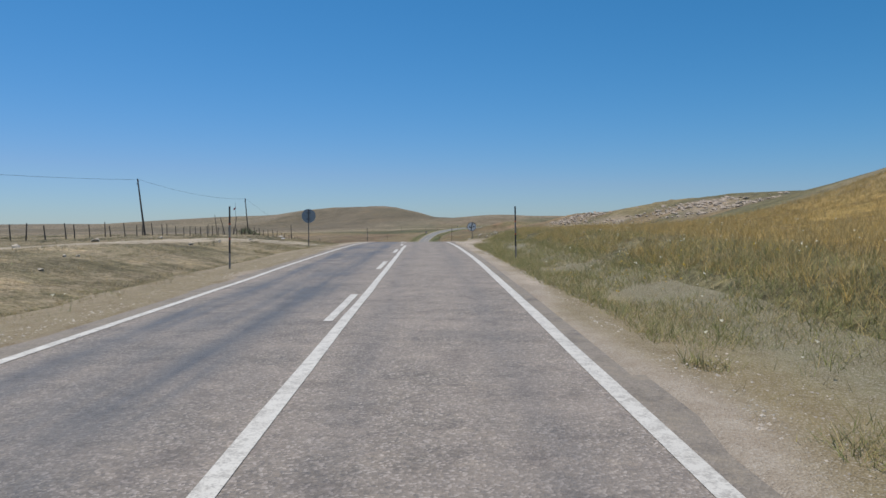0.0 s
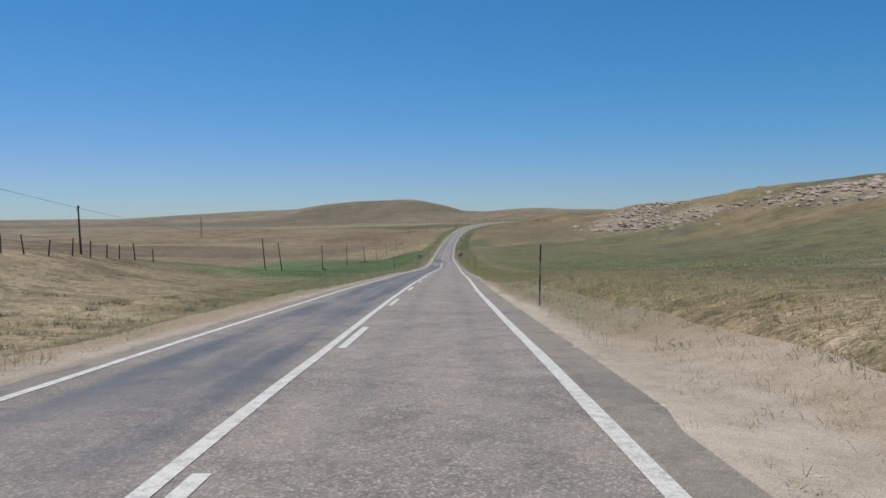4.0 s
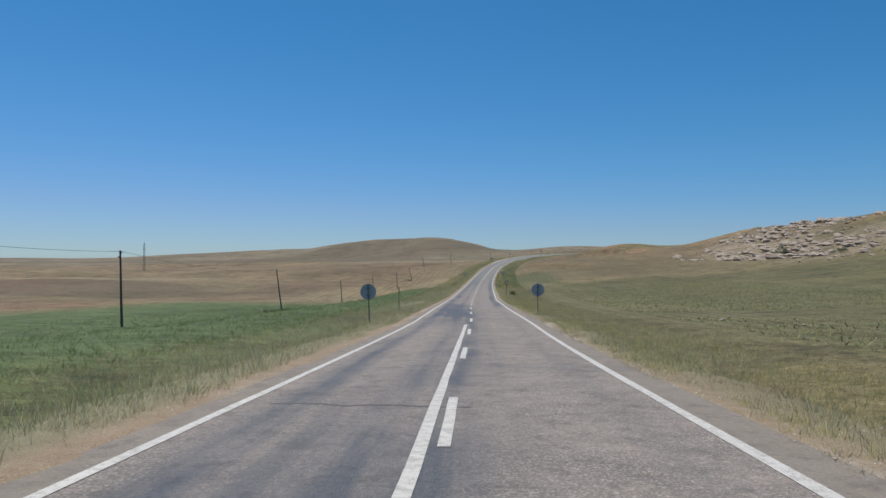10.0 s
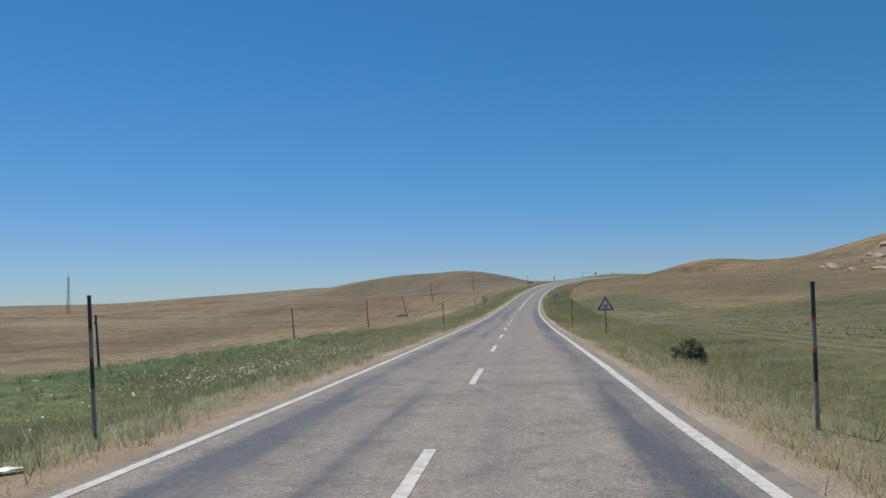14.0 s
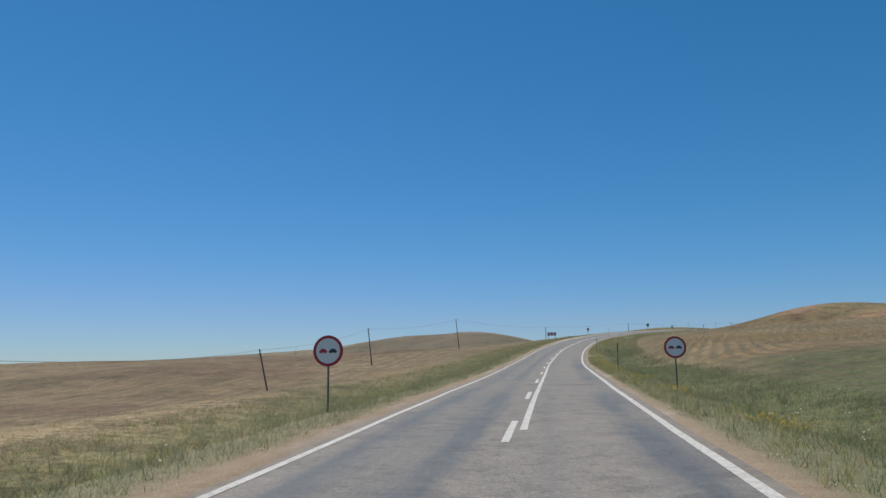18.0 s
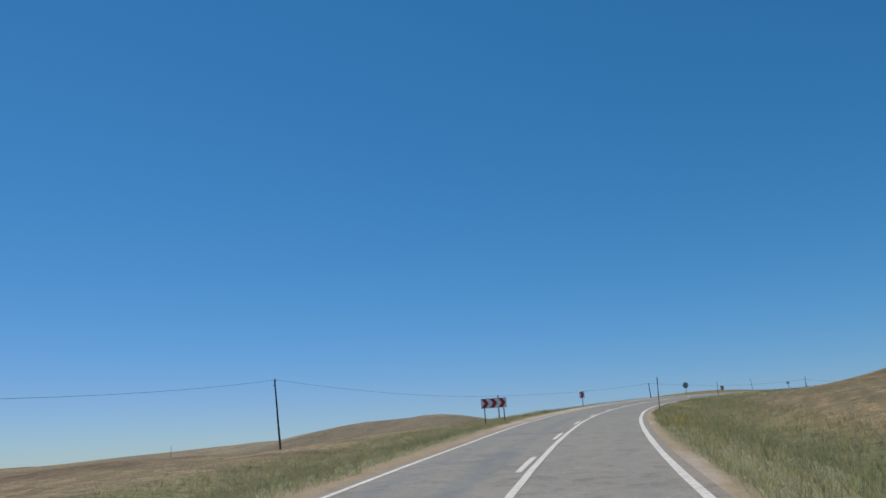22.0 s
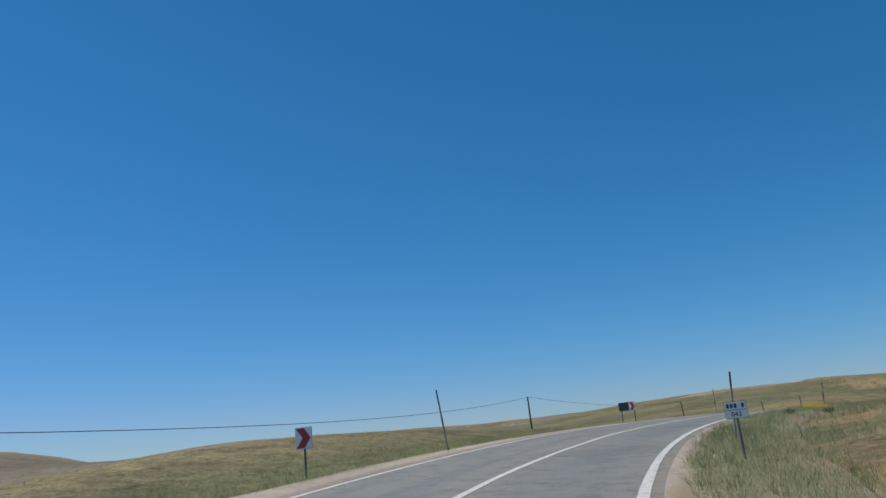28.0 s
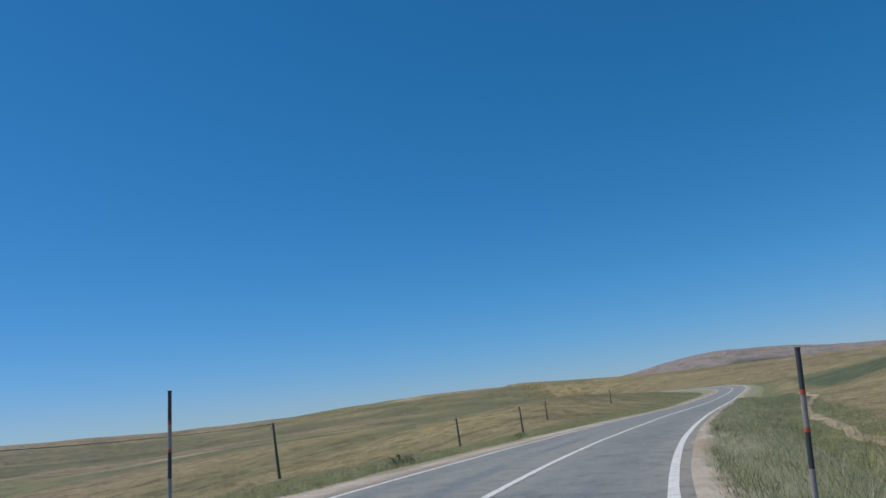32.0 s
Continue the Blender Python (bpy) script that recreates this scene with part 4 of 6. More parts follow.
# ---- telephone poles and cable ----
def telephone_pole():
    e = new("telephone_pole")
    bm = bmesh.new()
    for k in range(5):
        tube(bm, (0.012 * math.sin(k * 1.9), 0.012 * math.cos(k * 2.3), k * 1.32 - 0.3 - 0.7 * (k == 0)), (0.012 * math.sin(k * 1.9 + 1.9), 0.012 * math.cos(k * 2.3 + 2.3), k * 1.32 + 1.02), 0.115 - 0.009 * k, 0.106 - 0.009 * k, 10)
    part("trunk", bm, MAT["wood"], e)
    part("bracket", slab(0.06, 0, 6.05, 0.2, 0.05, 0.05, 0.008), MAT["galva"], e, "small steel bracket")
    part("insulator", made_tube((0.14, 0, 6.07), (0.14, 0, 6.22), 0.035, 0.03), MAT["sign_white"], e, "white porcelain insulator")
    part("cable_clamp", slab(-0.12, 0, 5.75, 0.1, 0.06, 0.12, 0.01), MAT["black"], e, "black cable clamp")
    return tagged(e, "weathered wooden telephone pole or post leaning in the field", "telephone pole", "telephone poles left of the road")


# chainage, offset, lean across the road in degrees, length, height above the field, carries the cable
POLES = [(-20, -36, 2.0, 6.2, 0, 1), (79.5, -28.9, -6.5, 6.2, 0, 1), (124, -28, -4.5, 6.2, 0, 1), (157, -26.6, -2, 3.7, 0, 0), (221.5, -29.3, -4.5, 6.2, 0, 1), (233, -29.3, -7, 6.2, 0, 0),
         (279, -29.9, -2, 6.2, 0, 1), (314, -28.6, -1.5, 6.2, 0, 1), (361.5, -28.5, -8, 6.2, 0, 1), (413.9, -30, -4.4, 6.3, -1.1, 1)]
# 798 to 872 m: plain thin posts, made as short unwired poles
POLES_ON = [(460.4, -30.6, -4.6, 6.5, -1.0, 1), (500, -29.7, -3.5, 6.2, -0.4, 1), (546.2, -31, -13, 6.5, -0.7, 1), (589.7, -34, -6.1, 6.8, -0.38, 1), (635, -32.4, -5.7, 7.4, 0, 1),
            (672.7, -26.4, 0.6, 5.5, 0, 1), (694, -12.25, -2.8, 2.87, -0.28, 1), (744.4, -14.7, -0.8, 3.2, -0.5, 1), (781.9, -17.2, -4, 2.8, 0, 1), (798.4, -13.6, -2.5, 2.15, 0, 0), (810.2, -12.5, -1.5, 2.15, 0.1, 0), (834.7, -17, 0.8, 2.2, 0, 0), (872, -16, 2, 2.3, 0, 0), (703.4, -246.2, 1, 7.4, 0, 0)]
strung, first = [], None
for s, lat, lean, tall, up, wired in POLES + POLES_ON:
    x, y = (float(v) for v in road_xy(s, lat))
    slim = 0.8 if tall < 4 else 1.0
    m = pose(x, y, float(height(x, y)[0]) + up, 0, 0, heading(s)) @ pose(0, 0, 0, random.uniform(-1, 1), lean, 0) @ Matrix.Diagonal((slim, slim, tall / 6.2, 1))
    if first is None:
        first = telephone_pole()
        first.matrix_world = m
    else:
        copy_thing(first, m)
    if wired:
        strung.append(m @ Vector((0.14, 0, 6.2)))
for a, b in zip(strung[:-1], strung[1:]):
    n, sag = 16, (b - a).length * 0.014
    pts = [a.lerp(b, k / n) - Vector((0, 0, 4 * sag * (k / n) * (1 - k / n))) for k in range(n + 1)]
    bm = bmesh.new()
    across = (b - a).cross(Vector((0, 0, 1))).normalized()
    rings = [[bm.verts.new(p0 + (across * math.cos(k * math.tau / 5) + Vector((0, 0, math.sin(k * math.tau / 5)))) * 0.012) for k in range(5)] for p0 in pts]
    for r0, r1 in zip(rings[:-1], rings[1:]):
        for k in range(5):
            bm.faces.new((r0[k], r0[(k + 1) % 5], r1[(k + 1) % 5], r1[k]))
    e = new("telephone_cable")
    e.matrix_world = Matrix.Translation(a)
    ob = part("cable", bm, MAT["wire"], e)
    ob.matrix_parent_inverse = Matrix.Translation(-a)
    tagged(e, "thin dark telephone cable sagging between wooden poles", "cable", "telephone cables")


# ---- signs ----
def sign_post(e, h, r=0.035, x=0.0, y=0.05):
    part("post", made_tube((x, y, -0.4), (x, y, h), r, r, 10), MAT["galva"], e, "grey steel post")


def car_shape(dx, dz, k):
    pts = [(-0.17, -0.07), (-0.17, 0.0), (-0.12, 0.02), (-0.085, 0.085), (0.085, 0.085), (0.12, 0.02), (0.17, 0.0), (0.17, -0.07), (0.11, -0.07), (0.11, -0.105), (0.065, -0.105), (0.065, -0.07),
           (-0.065, -0.07), (-0.065, -0.105), (-0.11, -0.105), (-0.11, -0.07)]
    return [(dx + k * px, dz + k * pz) for px, pz in pts]


def round_sign(x, y, turn, kind, up, label, r=0.5, lean=(0, 0)):
    e = thing("road_sign", x, y, None, turn, lean)
    sign_post(e, up + r * 0.98)
    part("plate", disc(0, r, 0.0, 0.012, up), MAT["sign_back"], e, "grey sheet metal back")
    for k in (-0.22, 0.22):
        part("clamp", slab(0, 0.03, up + k * 2 * r, 0.3, 0.03, 0.045, 0.006), MAT["galva"], e)
    if kind == "back":
        part("face", disc(0, r - 0.004, -0.004, 0.0, up), MAT["sign_white"], e, "white front face")
    if kind == "no_overtaking":
        part("face", disc(0, r - 0.09, -0.008, -0.004, up), MAT["sign_white"], e, "white reflective face")
        part("rim", disc(r - 0.095, r - 0.004, -0.014, -0.004, up), MAT["red"], e, "red rim")
        part("red_car", outline(car_shape(-0.165, up, 0.78), -0.014, -0.009), MAT["red"], e, "red car symbol")
        part("black_car", outline(car_shape(0.165, up, 0.78), -0.014, -0.009), MAT["black"], e, "black car symbol")
    if kind == "end":
        part("face", disc(0, r - 0.035, -0.008, -0.004, up), MAT["sign_white"], e, "white reflective face")
        part("rim", disc(r - 0.037, r - 0.004, -0.012, -0.004, up), MAT["black"], e, "thin black rim")
        part("left_car", outline(car_shape(-0.22, up - 0.02, 0.75), -0.013, -0.009), MAT["black"], e, "dark car symbol")
        part("right_car", outline(car_shape(0.22, up - 0.02, 0.75), -0.013, -0.009), MAT["black"], e, "dark car symbol")
        c, n = math.cos(radians(14)), math.sin(radians(14))
        w, h = 0.055, r - 0.02
        pts = [(-w, -h), (w, -h), (w, h), (-w, h)]
        part("bar", outline([(px * c + pz * n, up - px * n + pz * c) for px, pz in pts], -0.02, -0.014), MAT["black"], e, "black diagonal bar")
    return tagged(e, label, "road sign", "round road signs")


def on_verge(s, lat):
    x, y = road_xy(s, lat)
    return float(x), float(y), heading(s)


def put_round(s, lat, kind, label, above, back=False, lean=(0, 0)):
    x, y, a = on_verge(s, lat)
    up = above + float(road_z(s, 0)) - float(height(x, y)[0])
    return round_sign(x, y, a + (180 if back else 0), kind, up, label, 0.5, lean)


put_round(51.5, -6.8, "back", "grey back of a round road sign on a steel post", 2.05, True)
put_round(80.2, 7.4, "end", "white end of no overtaking sign, two cars, black bar", 1.75, False, (0, -4))
put_round(300.8, -6.3, "back", "grey back of a round road sign in tall grass", 1.75, True, (0, 3))
put_round(312.0, 5.15, "back", "grey back of a round road sign on the gravel verge", 1.85, True)
put_round(492.2, -6.2, "no_overtaking", "round red-rimmed no overtaking sign with two cars", 1.80)
put_round(504.1, 6.5, "no_overtaking", "round red-rimmed no overtaking sign in green verge grass", 1.70)
put_round(696.0, -6.9, "back", "grey back of a round road sign above the outer verge", 1.85, True)


def warning_triangle():
    s, lat = 408.5, 6.4
    x, y, a = on_verge(s, lat)
    e = thing("warning_sign", x, y, None, a)
    up = 1.35 + float(road_z(s, 0)) - float(height(x, y)[0])
    sign_post(e, up + 0.8)

    def tri(k, dz):
        return [(-0.5 * k, up - 0.29 * k + 0.29 + dz), (0.5 * k, up - 0.29 * k + 0.29 + dz), (0, up + 0.577 * k + 0.29 + dz)]
    part("plate", outline(tri(1.02, 0), 0.0, 0.012), MAT["sign_back"], e, "grey sheet metal back")
    part("border", outline(tri(1.0, 0), -0.006, -0.002), MAT["red"], e, "faded red border")
    part("face", outline(tri(0.72, 0), -0.011, -0.007), MAT["sign_white"], e, "white reflective face")
    z0 = up + 0.12
    arrow = [(-0.13, z0), (-0.09, z0), (-0.09, z0 + 0.13), (0.05, z0 + 0.02), (0.10, z0 + 0.05), (0.10, z0 + 0.20), (0.15, z0 + 0.19), (0.085, z0 + 0.30), (0.02, z0 + 0.22), (0.06, z0 + 0.21), (0.06, z0 + 0.09), (-0.09, z0 + 0.20), (-0.13, z0 + 0.17)]
    part("bend_arrow", outline(arrow, -0.016, -0.012), MAT["black"], e, "black double bend arrow")
    tagged(e, "triangular red-bordered warning sign with a double bend arrow", "road sign")


warning_triangle()


def chevron_shape(cx, cz, w, h, t):
    return [(cx - w / 2, cz + h / 2), (cx - w / 2 + t, cz + h / 2), (cx + w / 2, cz), (cx - w / 2 + t, cz - h / 2), (cx - w / 2, cz - h / 2), (cx + w / 2 - t, cz)]


def chevron_board(s, lat, width, high, count, above, label, dark=0.0, turn=0.0):
    x, y, a = on_verge(s, lat)
    e = thing("chevron_board", x, y, None, a + turn)
    up = above + float(road_z(s, 0)) - float(height(x, y)[0])
    for px in ((-width * 0.38, width * 0.38) if width > 1 else (0.0,)):
        sign_post(e, up + high * 0.45, 0.04, px)
    part("panel", slab(0, 0.006, up, width, 0.02, high, 0.004), MAT["sign_back"], e, "grey sheet metal back")
    x0 = -width / 2 + width * dark
    if dark:
        part("dark_panel", slab(-width / 2 + width * dark / 2, -0.008, up, width * dark - 0.012, 0.006, high - 0.02), MAT["blue"], e, "dark blue-black faded panel")
    part("face", slab((x0 + width / 2) / 2, -0.008, up, width / 2 - x0 - 0.01, 0.006, high - 0.02), MAT["sign_white"], e, "white reflective face")
    step = (width / 2 - x0) / count
    for k in range(count):
        part("chevron", outline(chevron_shape(x0 + step * (k + 0.5), up, step * 0.86, high * 0.92, step * 0.48), -0.018, -0.013), MAT["red"], e, "red chevron pointing right")
    return tagged(e, label, "chevron sign", "chevron signs along the bend")


chevron_board(624.0, -7.2, 1.95, 0.72, 3, 1.38, "long white board with three red chevrons on two posts")
chevron_board(662.5, -8.5, 0.72, 0.8, 1, 1.5, "square white board with one red chevron on a post", turn=-14)
chevron_board(711.0, -8.8, 0.72, 0.75, 1, 1.25, "square white board with one red chevron on a grey post", turn=-4)
chevron_board(746.0, -7.0, 1.4, 0.66, 1, 1.35, "board with dark panel and one red chevron", 0.62, turn=-4)


def kilometre_sign():
    x, y, a = on_verge(706.5, 5.4)
    e = thing("kilometre_sign", x, y, None, a + 4)
    up = 1.10
    sign_post(e, up + 0.1, 0.03)
    part("panel", slab(0, 0.0, up, 0.46, 0.014, 0.36, 0.003), MAT["sign_white"], e, "white panel with black figures")
    part("frame", slab(0, 0.012, up, 0.48, 0.012, 0.38, 0.003), MAT["galva"], e, "thin dark frame")
    part("divider", slab(0, -0.009, up + 0.0, 0.42, 0.004, 0.010), MAT["black"], e)
    for k in range(5):
        if k != 3:
            part("figure_bar", slab(-0.16 + 0.08 * k, -0.009, up + 0.09, 0.055, 0.004, 0.095), MAT["black"], e)
    cu = bpy.data.curves.new("kilometre_figures", "FONT")
    cu.body, cu.size, cu.extrude, cu.align_x = "043", 0.15, 0.002, "CENTER"
    tx = new("kilometre_figures", cu)
    tx.data.materials.append(MAT["black"])
    tx.parent = e
    tx.matrix_basis = pose(0, -0.012, up - 0.145, 90, 0, 0)
    tagged(e, "small white kilometre sign with black figures on a post", "road sign")


kilometre_sign()


# ---- fence, flag and mast left of the road ----
def fence():
    e = new("wire_fence")
    n = 58
    ys = np.linspace(22.0, 164.0, n) + np.random.RandomState(7).uniform(-0.7, 0.7, n)
    xs = -27.4 - 1.2 * np.sin((ys - 20) / 45.0) + 2.0 * smooth(118, 150, ys)
    zs = height(xs, ys)
    data = None
    heads = []
    for k in range(n):
        if data is None:
            ob = part("post", made_tube((0, 0, -0.3), (0, 0, 1.25), 0.052, 0.042, 8), MAT["wood"], e)
            data = ob.data
        else:
            ob = new("post", data)
            ob.parent = e
        ob.matrix_basis = pose(xs[k], ys[k], zs[k], random.uniform(-5, 5), random.uniform(-5, 5), random.uniform(0, 90)) @ Matrix.Diagonal((1, 1, random.uniform(0.8, 1.12), 1))
        heads.append(Vector((xs[k], ys[k], zs[k])))
    for hgt in (0.4, 0.8, 1.15):
        bm = bmesh.new()
        for p, q in zip(heads[:-1], heads[1:]):
            tube(bm, p + Vector((0.08, 0, hgt)), q + Vector((0.08, 0, hgt)), 0.008, 0.008, 4, False)
        part("wire", bm, MAT["wire"], e, "rusty fence wire")
    tagged(e, "wire fence on dark wooden posts across dry pasture", "fence")


fence()


def flagpole():
    x, y = -31.2, 123.8
    e = thing("flagpole", x, y)
    part("pole", made_tube((0, 0, -0.3), (0, 0, 5.5), 0.03, 0.02), MAT["galva"], e)
    bm = bmesh.new()
    vs = [[bm.verts.new((-0.03 - 0.08 * i, 0.03 * math.sin(i * 1.4 + j), 4.75 - 0.11 * j - 0.06 * i)) for j in range(4)] for i in range(5)]
    for i in range(4):
        for j in range(3):
            bm.faces.new((vs[i][j], vs[i + 1][j], vs[i + 1][j + 1], vs[i][j + 1]))
    ob = part("flag", bm, MAT["red"], e, "small red flag")
    so = ob.modifiers.new("thick", "SOLIDIFY")
    so.thickness = 0.01
    tagged(e, "thin flagpole with a small red flag behind the fence", "flagpole")


flagpole()


def lattice_mast():
    x, y = -196.0, 652.0
    e = thing("lattice_mast", x, y)
    hgt, w0, w1 = 15.6, 1.0, 0.5
    corner = [(1, 1), (-1, 1), (-1, -1), (1, -1)]

    def at_h(c, z):
        w = (w0 + (w1 - w0) * z / hgt) / 2
        return (c[0] * w, c[1] * w, z)
    for c in corner:
        part("leg", made_tube(at_h(c, -0.5), at_h(c, hgt), 0.06, 0.05, 6), MAT["galva"], e)
    for k in range(12):
        z0, z1 = k * 1.3, k * 1.3 + 1.3
        bm = bmesh.new()
        for i in range(4):
            tube(bm, at_h(corner[i], z0), at_h(corner[(i + 1) % 4], z1), 0.03, 0.03, 4, False)
        part("brace", bm, MAT["galva"], e)
    part("antenna", made_tube((0, 0, hgt), (0, 0, hgt + 2), 0.05, 0.03, 6), MAT["galva"], e)
    tagged(e, "slim grey steel lattice mast in distant fields", "mast")


lattice_mast()


# ---- rocks ----
def rock_mesh(name, seed, flat=0.55):
    bm = bmesh.new()
    bmesh.ops.create_icosphere(bm, subdivisions=2, radius=1.0)
    rnd = random.Random(seed)
    off = Vector((rnd.uniform(0, 50), rnd.uniform(0, 50), rnd.uniform(0, 50)))
    for v in bm.verts:
        d = noise.noise(v.co * 0.9 + off) * 0.45 + noise.noise(v.co * 2.3 + off) * 0.22
        v.co *= 1.0 + d
        v.co.z *= flat
        v.co = Vector((round(v.co.x * 4.5) / 4.5 * 0.4 + v.co.x * 0.6, round(v.co.y * 4.5) / 4.5 * 0.4 + v.co.y * 0.6, round(v.co.z * 7) / 7 * 0.6 + v.co.z * 0.4))
    me = bpy.data.meshes.new(name)
    bm.to_mesh(me)
    bm.free()
    me.materials.append(MAT["rock"])
    return me


ROCKS = [rock_mesh("rock", k, 0.42 + 0.08 * (k % 3)) for k in range(7)]


def outcrop(label, areas, seed):
    """Ledges of rock on the slope: areas of x, y, half-lengths, turn, count and size."""
    rnd = random.Random(seed)
    e = new("rock_outcrop")
    e.matrix_world = Matrix.Translation((areas[0][0], areas[0][1], float(height(areas[0][0], areas[0][1])[0])))
    inv = e.matrix_world.inverted()
    for ax, ay, la, lb, turn, n, size in areas:
        c, sn = math.cos(radians(turn)), math.sin(radians(turn))
        us, vs = np.array([rnd.gauss(0, 0.6) for _ in range(n)]) * la, np.array([rnd.uniform(-1, 1) for _ in range(n)]) * lb
        vs = np.round(vs / 3.2) * 3.2 + np.array([rnd.uniform(-0.6, 0.6) for _ in range(n)])
        xs, ys = ax + us * c - vs * sn, ay + us * sn + vs * c
        zs = height(xs, ys)
        for x, y, z in zip(xs, ys, zs):
            ob = new("rock", ROCKS[rnd.randrange(7)])
            ob.parent = e
            k = size * rnd.uniform(0.3, 1.2) ** 1.8
            ob.matrix_basis = inv @ pose(x, y, z - 0.06 * k, rnd.gauss(13, 6), rnd.gauss(-6, 6), turn + rnd.gauss(0, 12)) @ Matrix.Diagonal((k * rnd.uniform(1.0, 2.0), k * rnd.uniform(0.7, 1.3), k * rnd.uniform(0.7, 1.3), 1))
    return tagged(e, label, "rock outcrop", "rock outcrops on the hillside")


outcrop("pale tilted limestone ledges on the lower hillside", [(96, 498, 52, 15, 100, 320, 1.45), (121, 552, 36, 14, 95, 260, 1.45), (119, 462, 36, 10, 100, 110, 1.25)], 3)
outcrop("dark-shadowed limestone ledges below the hilltop", [(150, 388, 46, 13, 97, 240, 1.5), (139, 325, 46, 11, 95, 130, 1.2)], 4)

outcrop("small dark and tan rocks lying on the grassy slope", [(30.5, 611.0, 1.6, 0.6, 20, 4, 0.42)], 5)


MAT["stone"] = plain_material("pale_stone", (0.58, 0.50, 0.39), 0.9, 0.0, 0.35, 3.0)


def stone_mesh(seed):
    """A broken, angular stone: the hull of a few points."""
    rnd = random.Random(seed)
    bm = bmesh.new()
    for _ in range(13):
        q = Vector((rnd.uniform(-1, 1), rnd.uniform(-1, 1), rnd.uniform(-1, 1)))
        m = max(abs(c) for c in q)
        bm.verts.new(q.normalized().lerp(q / m, 0.5) * rnd.uniform(0.8, 1.1))
    bmesh.ops.convex_hull(bm, input=bm.verts[:])
    bmesh.ops.delete(bm, geom=[v for v in bm.verts if not v.link_faces], context="VERTS")
    bmesh.ops.bevel(bm, geom=bm.edges[:], offset=0.05, segments=1, affect="EDGES")
    me = bpy.data.meshes.new("stone")
    bm.to_mesh(me)
    bm.free()
    me.materials.append(MAT["stone"])
    return me


STONES = [stone_mesh(k) for k in range(7)]


# loose stones on the dry ground
def stones():
    rnd = random.Random(5)
    spots = [(82, 10.5, 6, 13), (66, 8.6, 4, 12), (76, 9, 4, 12), (30, -16, 12, 8), (60, 11, 6, 4), (95, 14, 9, 6), (40, 12, 8, 3), (300, 16, 6, 2), (322, 12, 3, 2), (52, -15, 9, 6), (75, -14, 8, 6), (92, -13, 8, 5), (655, 13, 8, 6), (690, 12, 8, 7)]
    for s, lat, spread, n in spots:
        for _ in range(n):
            x, y = (float(v) for v in road_xy(s + rnd.uniform(-1, 1) * spread, lat + rnd.uniform(-1, 1) * spread * 0.5))
            ob = new("stone", STONES[rnd.randrange(7)])
            k = 0.06 + 0.17 * rnd.uniform(0, 1) ** 2.5
            ob.matrix_world = pose(x, y, float(height(x, y)[0]) + 0.25 * k, rnd.uniform(-25, 25), rnd.uniform(-25, 25), rnd.uniform(0, 360)) @ Matrix.Diagonal((k * 1.4, k, k * 0.75, 1))
            tagged(ob, "pale loose stone lying on dry ground", "stone", "loose stones")


stones()


# ---- shrubs ----
def shrub(x, y, r, h, n, label, seed):
    rnd = random.Random(seed)
    e = thing("shrub", x, y)
    bm = bmesh.new()
    for k in range(6):
        a = rnd.uniform(0, math.tau)
        mid_ = (0.3 * r * math.cos(a), 0.3 * r * math.sin(a), 0.4 * h)
        tube(bm, (0, 0, -0.1), mid_, 0.035, 0.02, 5)
        tube(bm, mid_, (0.7 * r * math.cos(a + 0.4), 0.7 * r * math.sin(a + 0.4), 0.85 * h), 0.02, 0.006, 5)
    part("stem", bm, MAT["bark"], e)
    v, f = [], []
    lumps = []
    for _ in range(22):
        a, q = rnd.uniform(0, math.tau), rnd.uniform(0, 1) ** 0.6
        lumps.append((q * 0.85 * r * math.cos(a), q * 0.85 * r * math.sin(a), h * rnd.uniform(0.12, 0.95 - 0.45 * q), rnd.uniform(0.14, 0.34) * r))
    for _ in range(n * 2):
        cx, cy, cz, cr = lumps[rnd.randrange(22)]
        d = Vector((rnd.gauss(0, 1), rnd.gauss(0, 1), rnd.gauss(0, 0.8))).normalized() * cr * rnd.uniform(0.2, 1.25)
        c = Vector((cx, cy, max(cz, 0.08))) + d
        c.z = max(c.z, 0.03)
        q = Euler((rnd.uniform(0, 6), rnd.uniform(0, 6), rnd.uniform(0, 6))).to_matrix()
        w = rnd.uniform(0.03, 0.065) * (0.6 + 0.5 * r)
        b = len(v)
        v += [c + q @ Vector((-w, 0, 0)), c + q @ Vector((0, -w * 0.5, 0.01)), c + q @ Vector((w, 0, 0)), c + q @ Vector((0, w * 0.5, 0.01))]
        f.append((b, b + 1, b + 2, b + 3))
    me = mesh_of("foliage", v, f, MAT["blades"], False)
    shade = np.repeat(np.array([rnd.uniform(0.6, 1.3) for _ in f]), 4)
    colour_attr(me, "tint", np.array((0.20, 0.225, 0.12)) * shade[:, None])
    ob = new("foliage", me)
    ob.parent = e
    return tagged(e, label, "shrub", "shrubs")


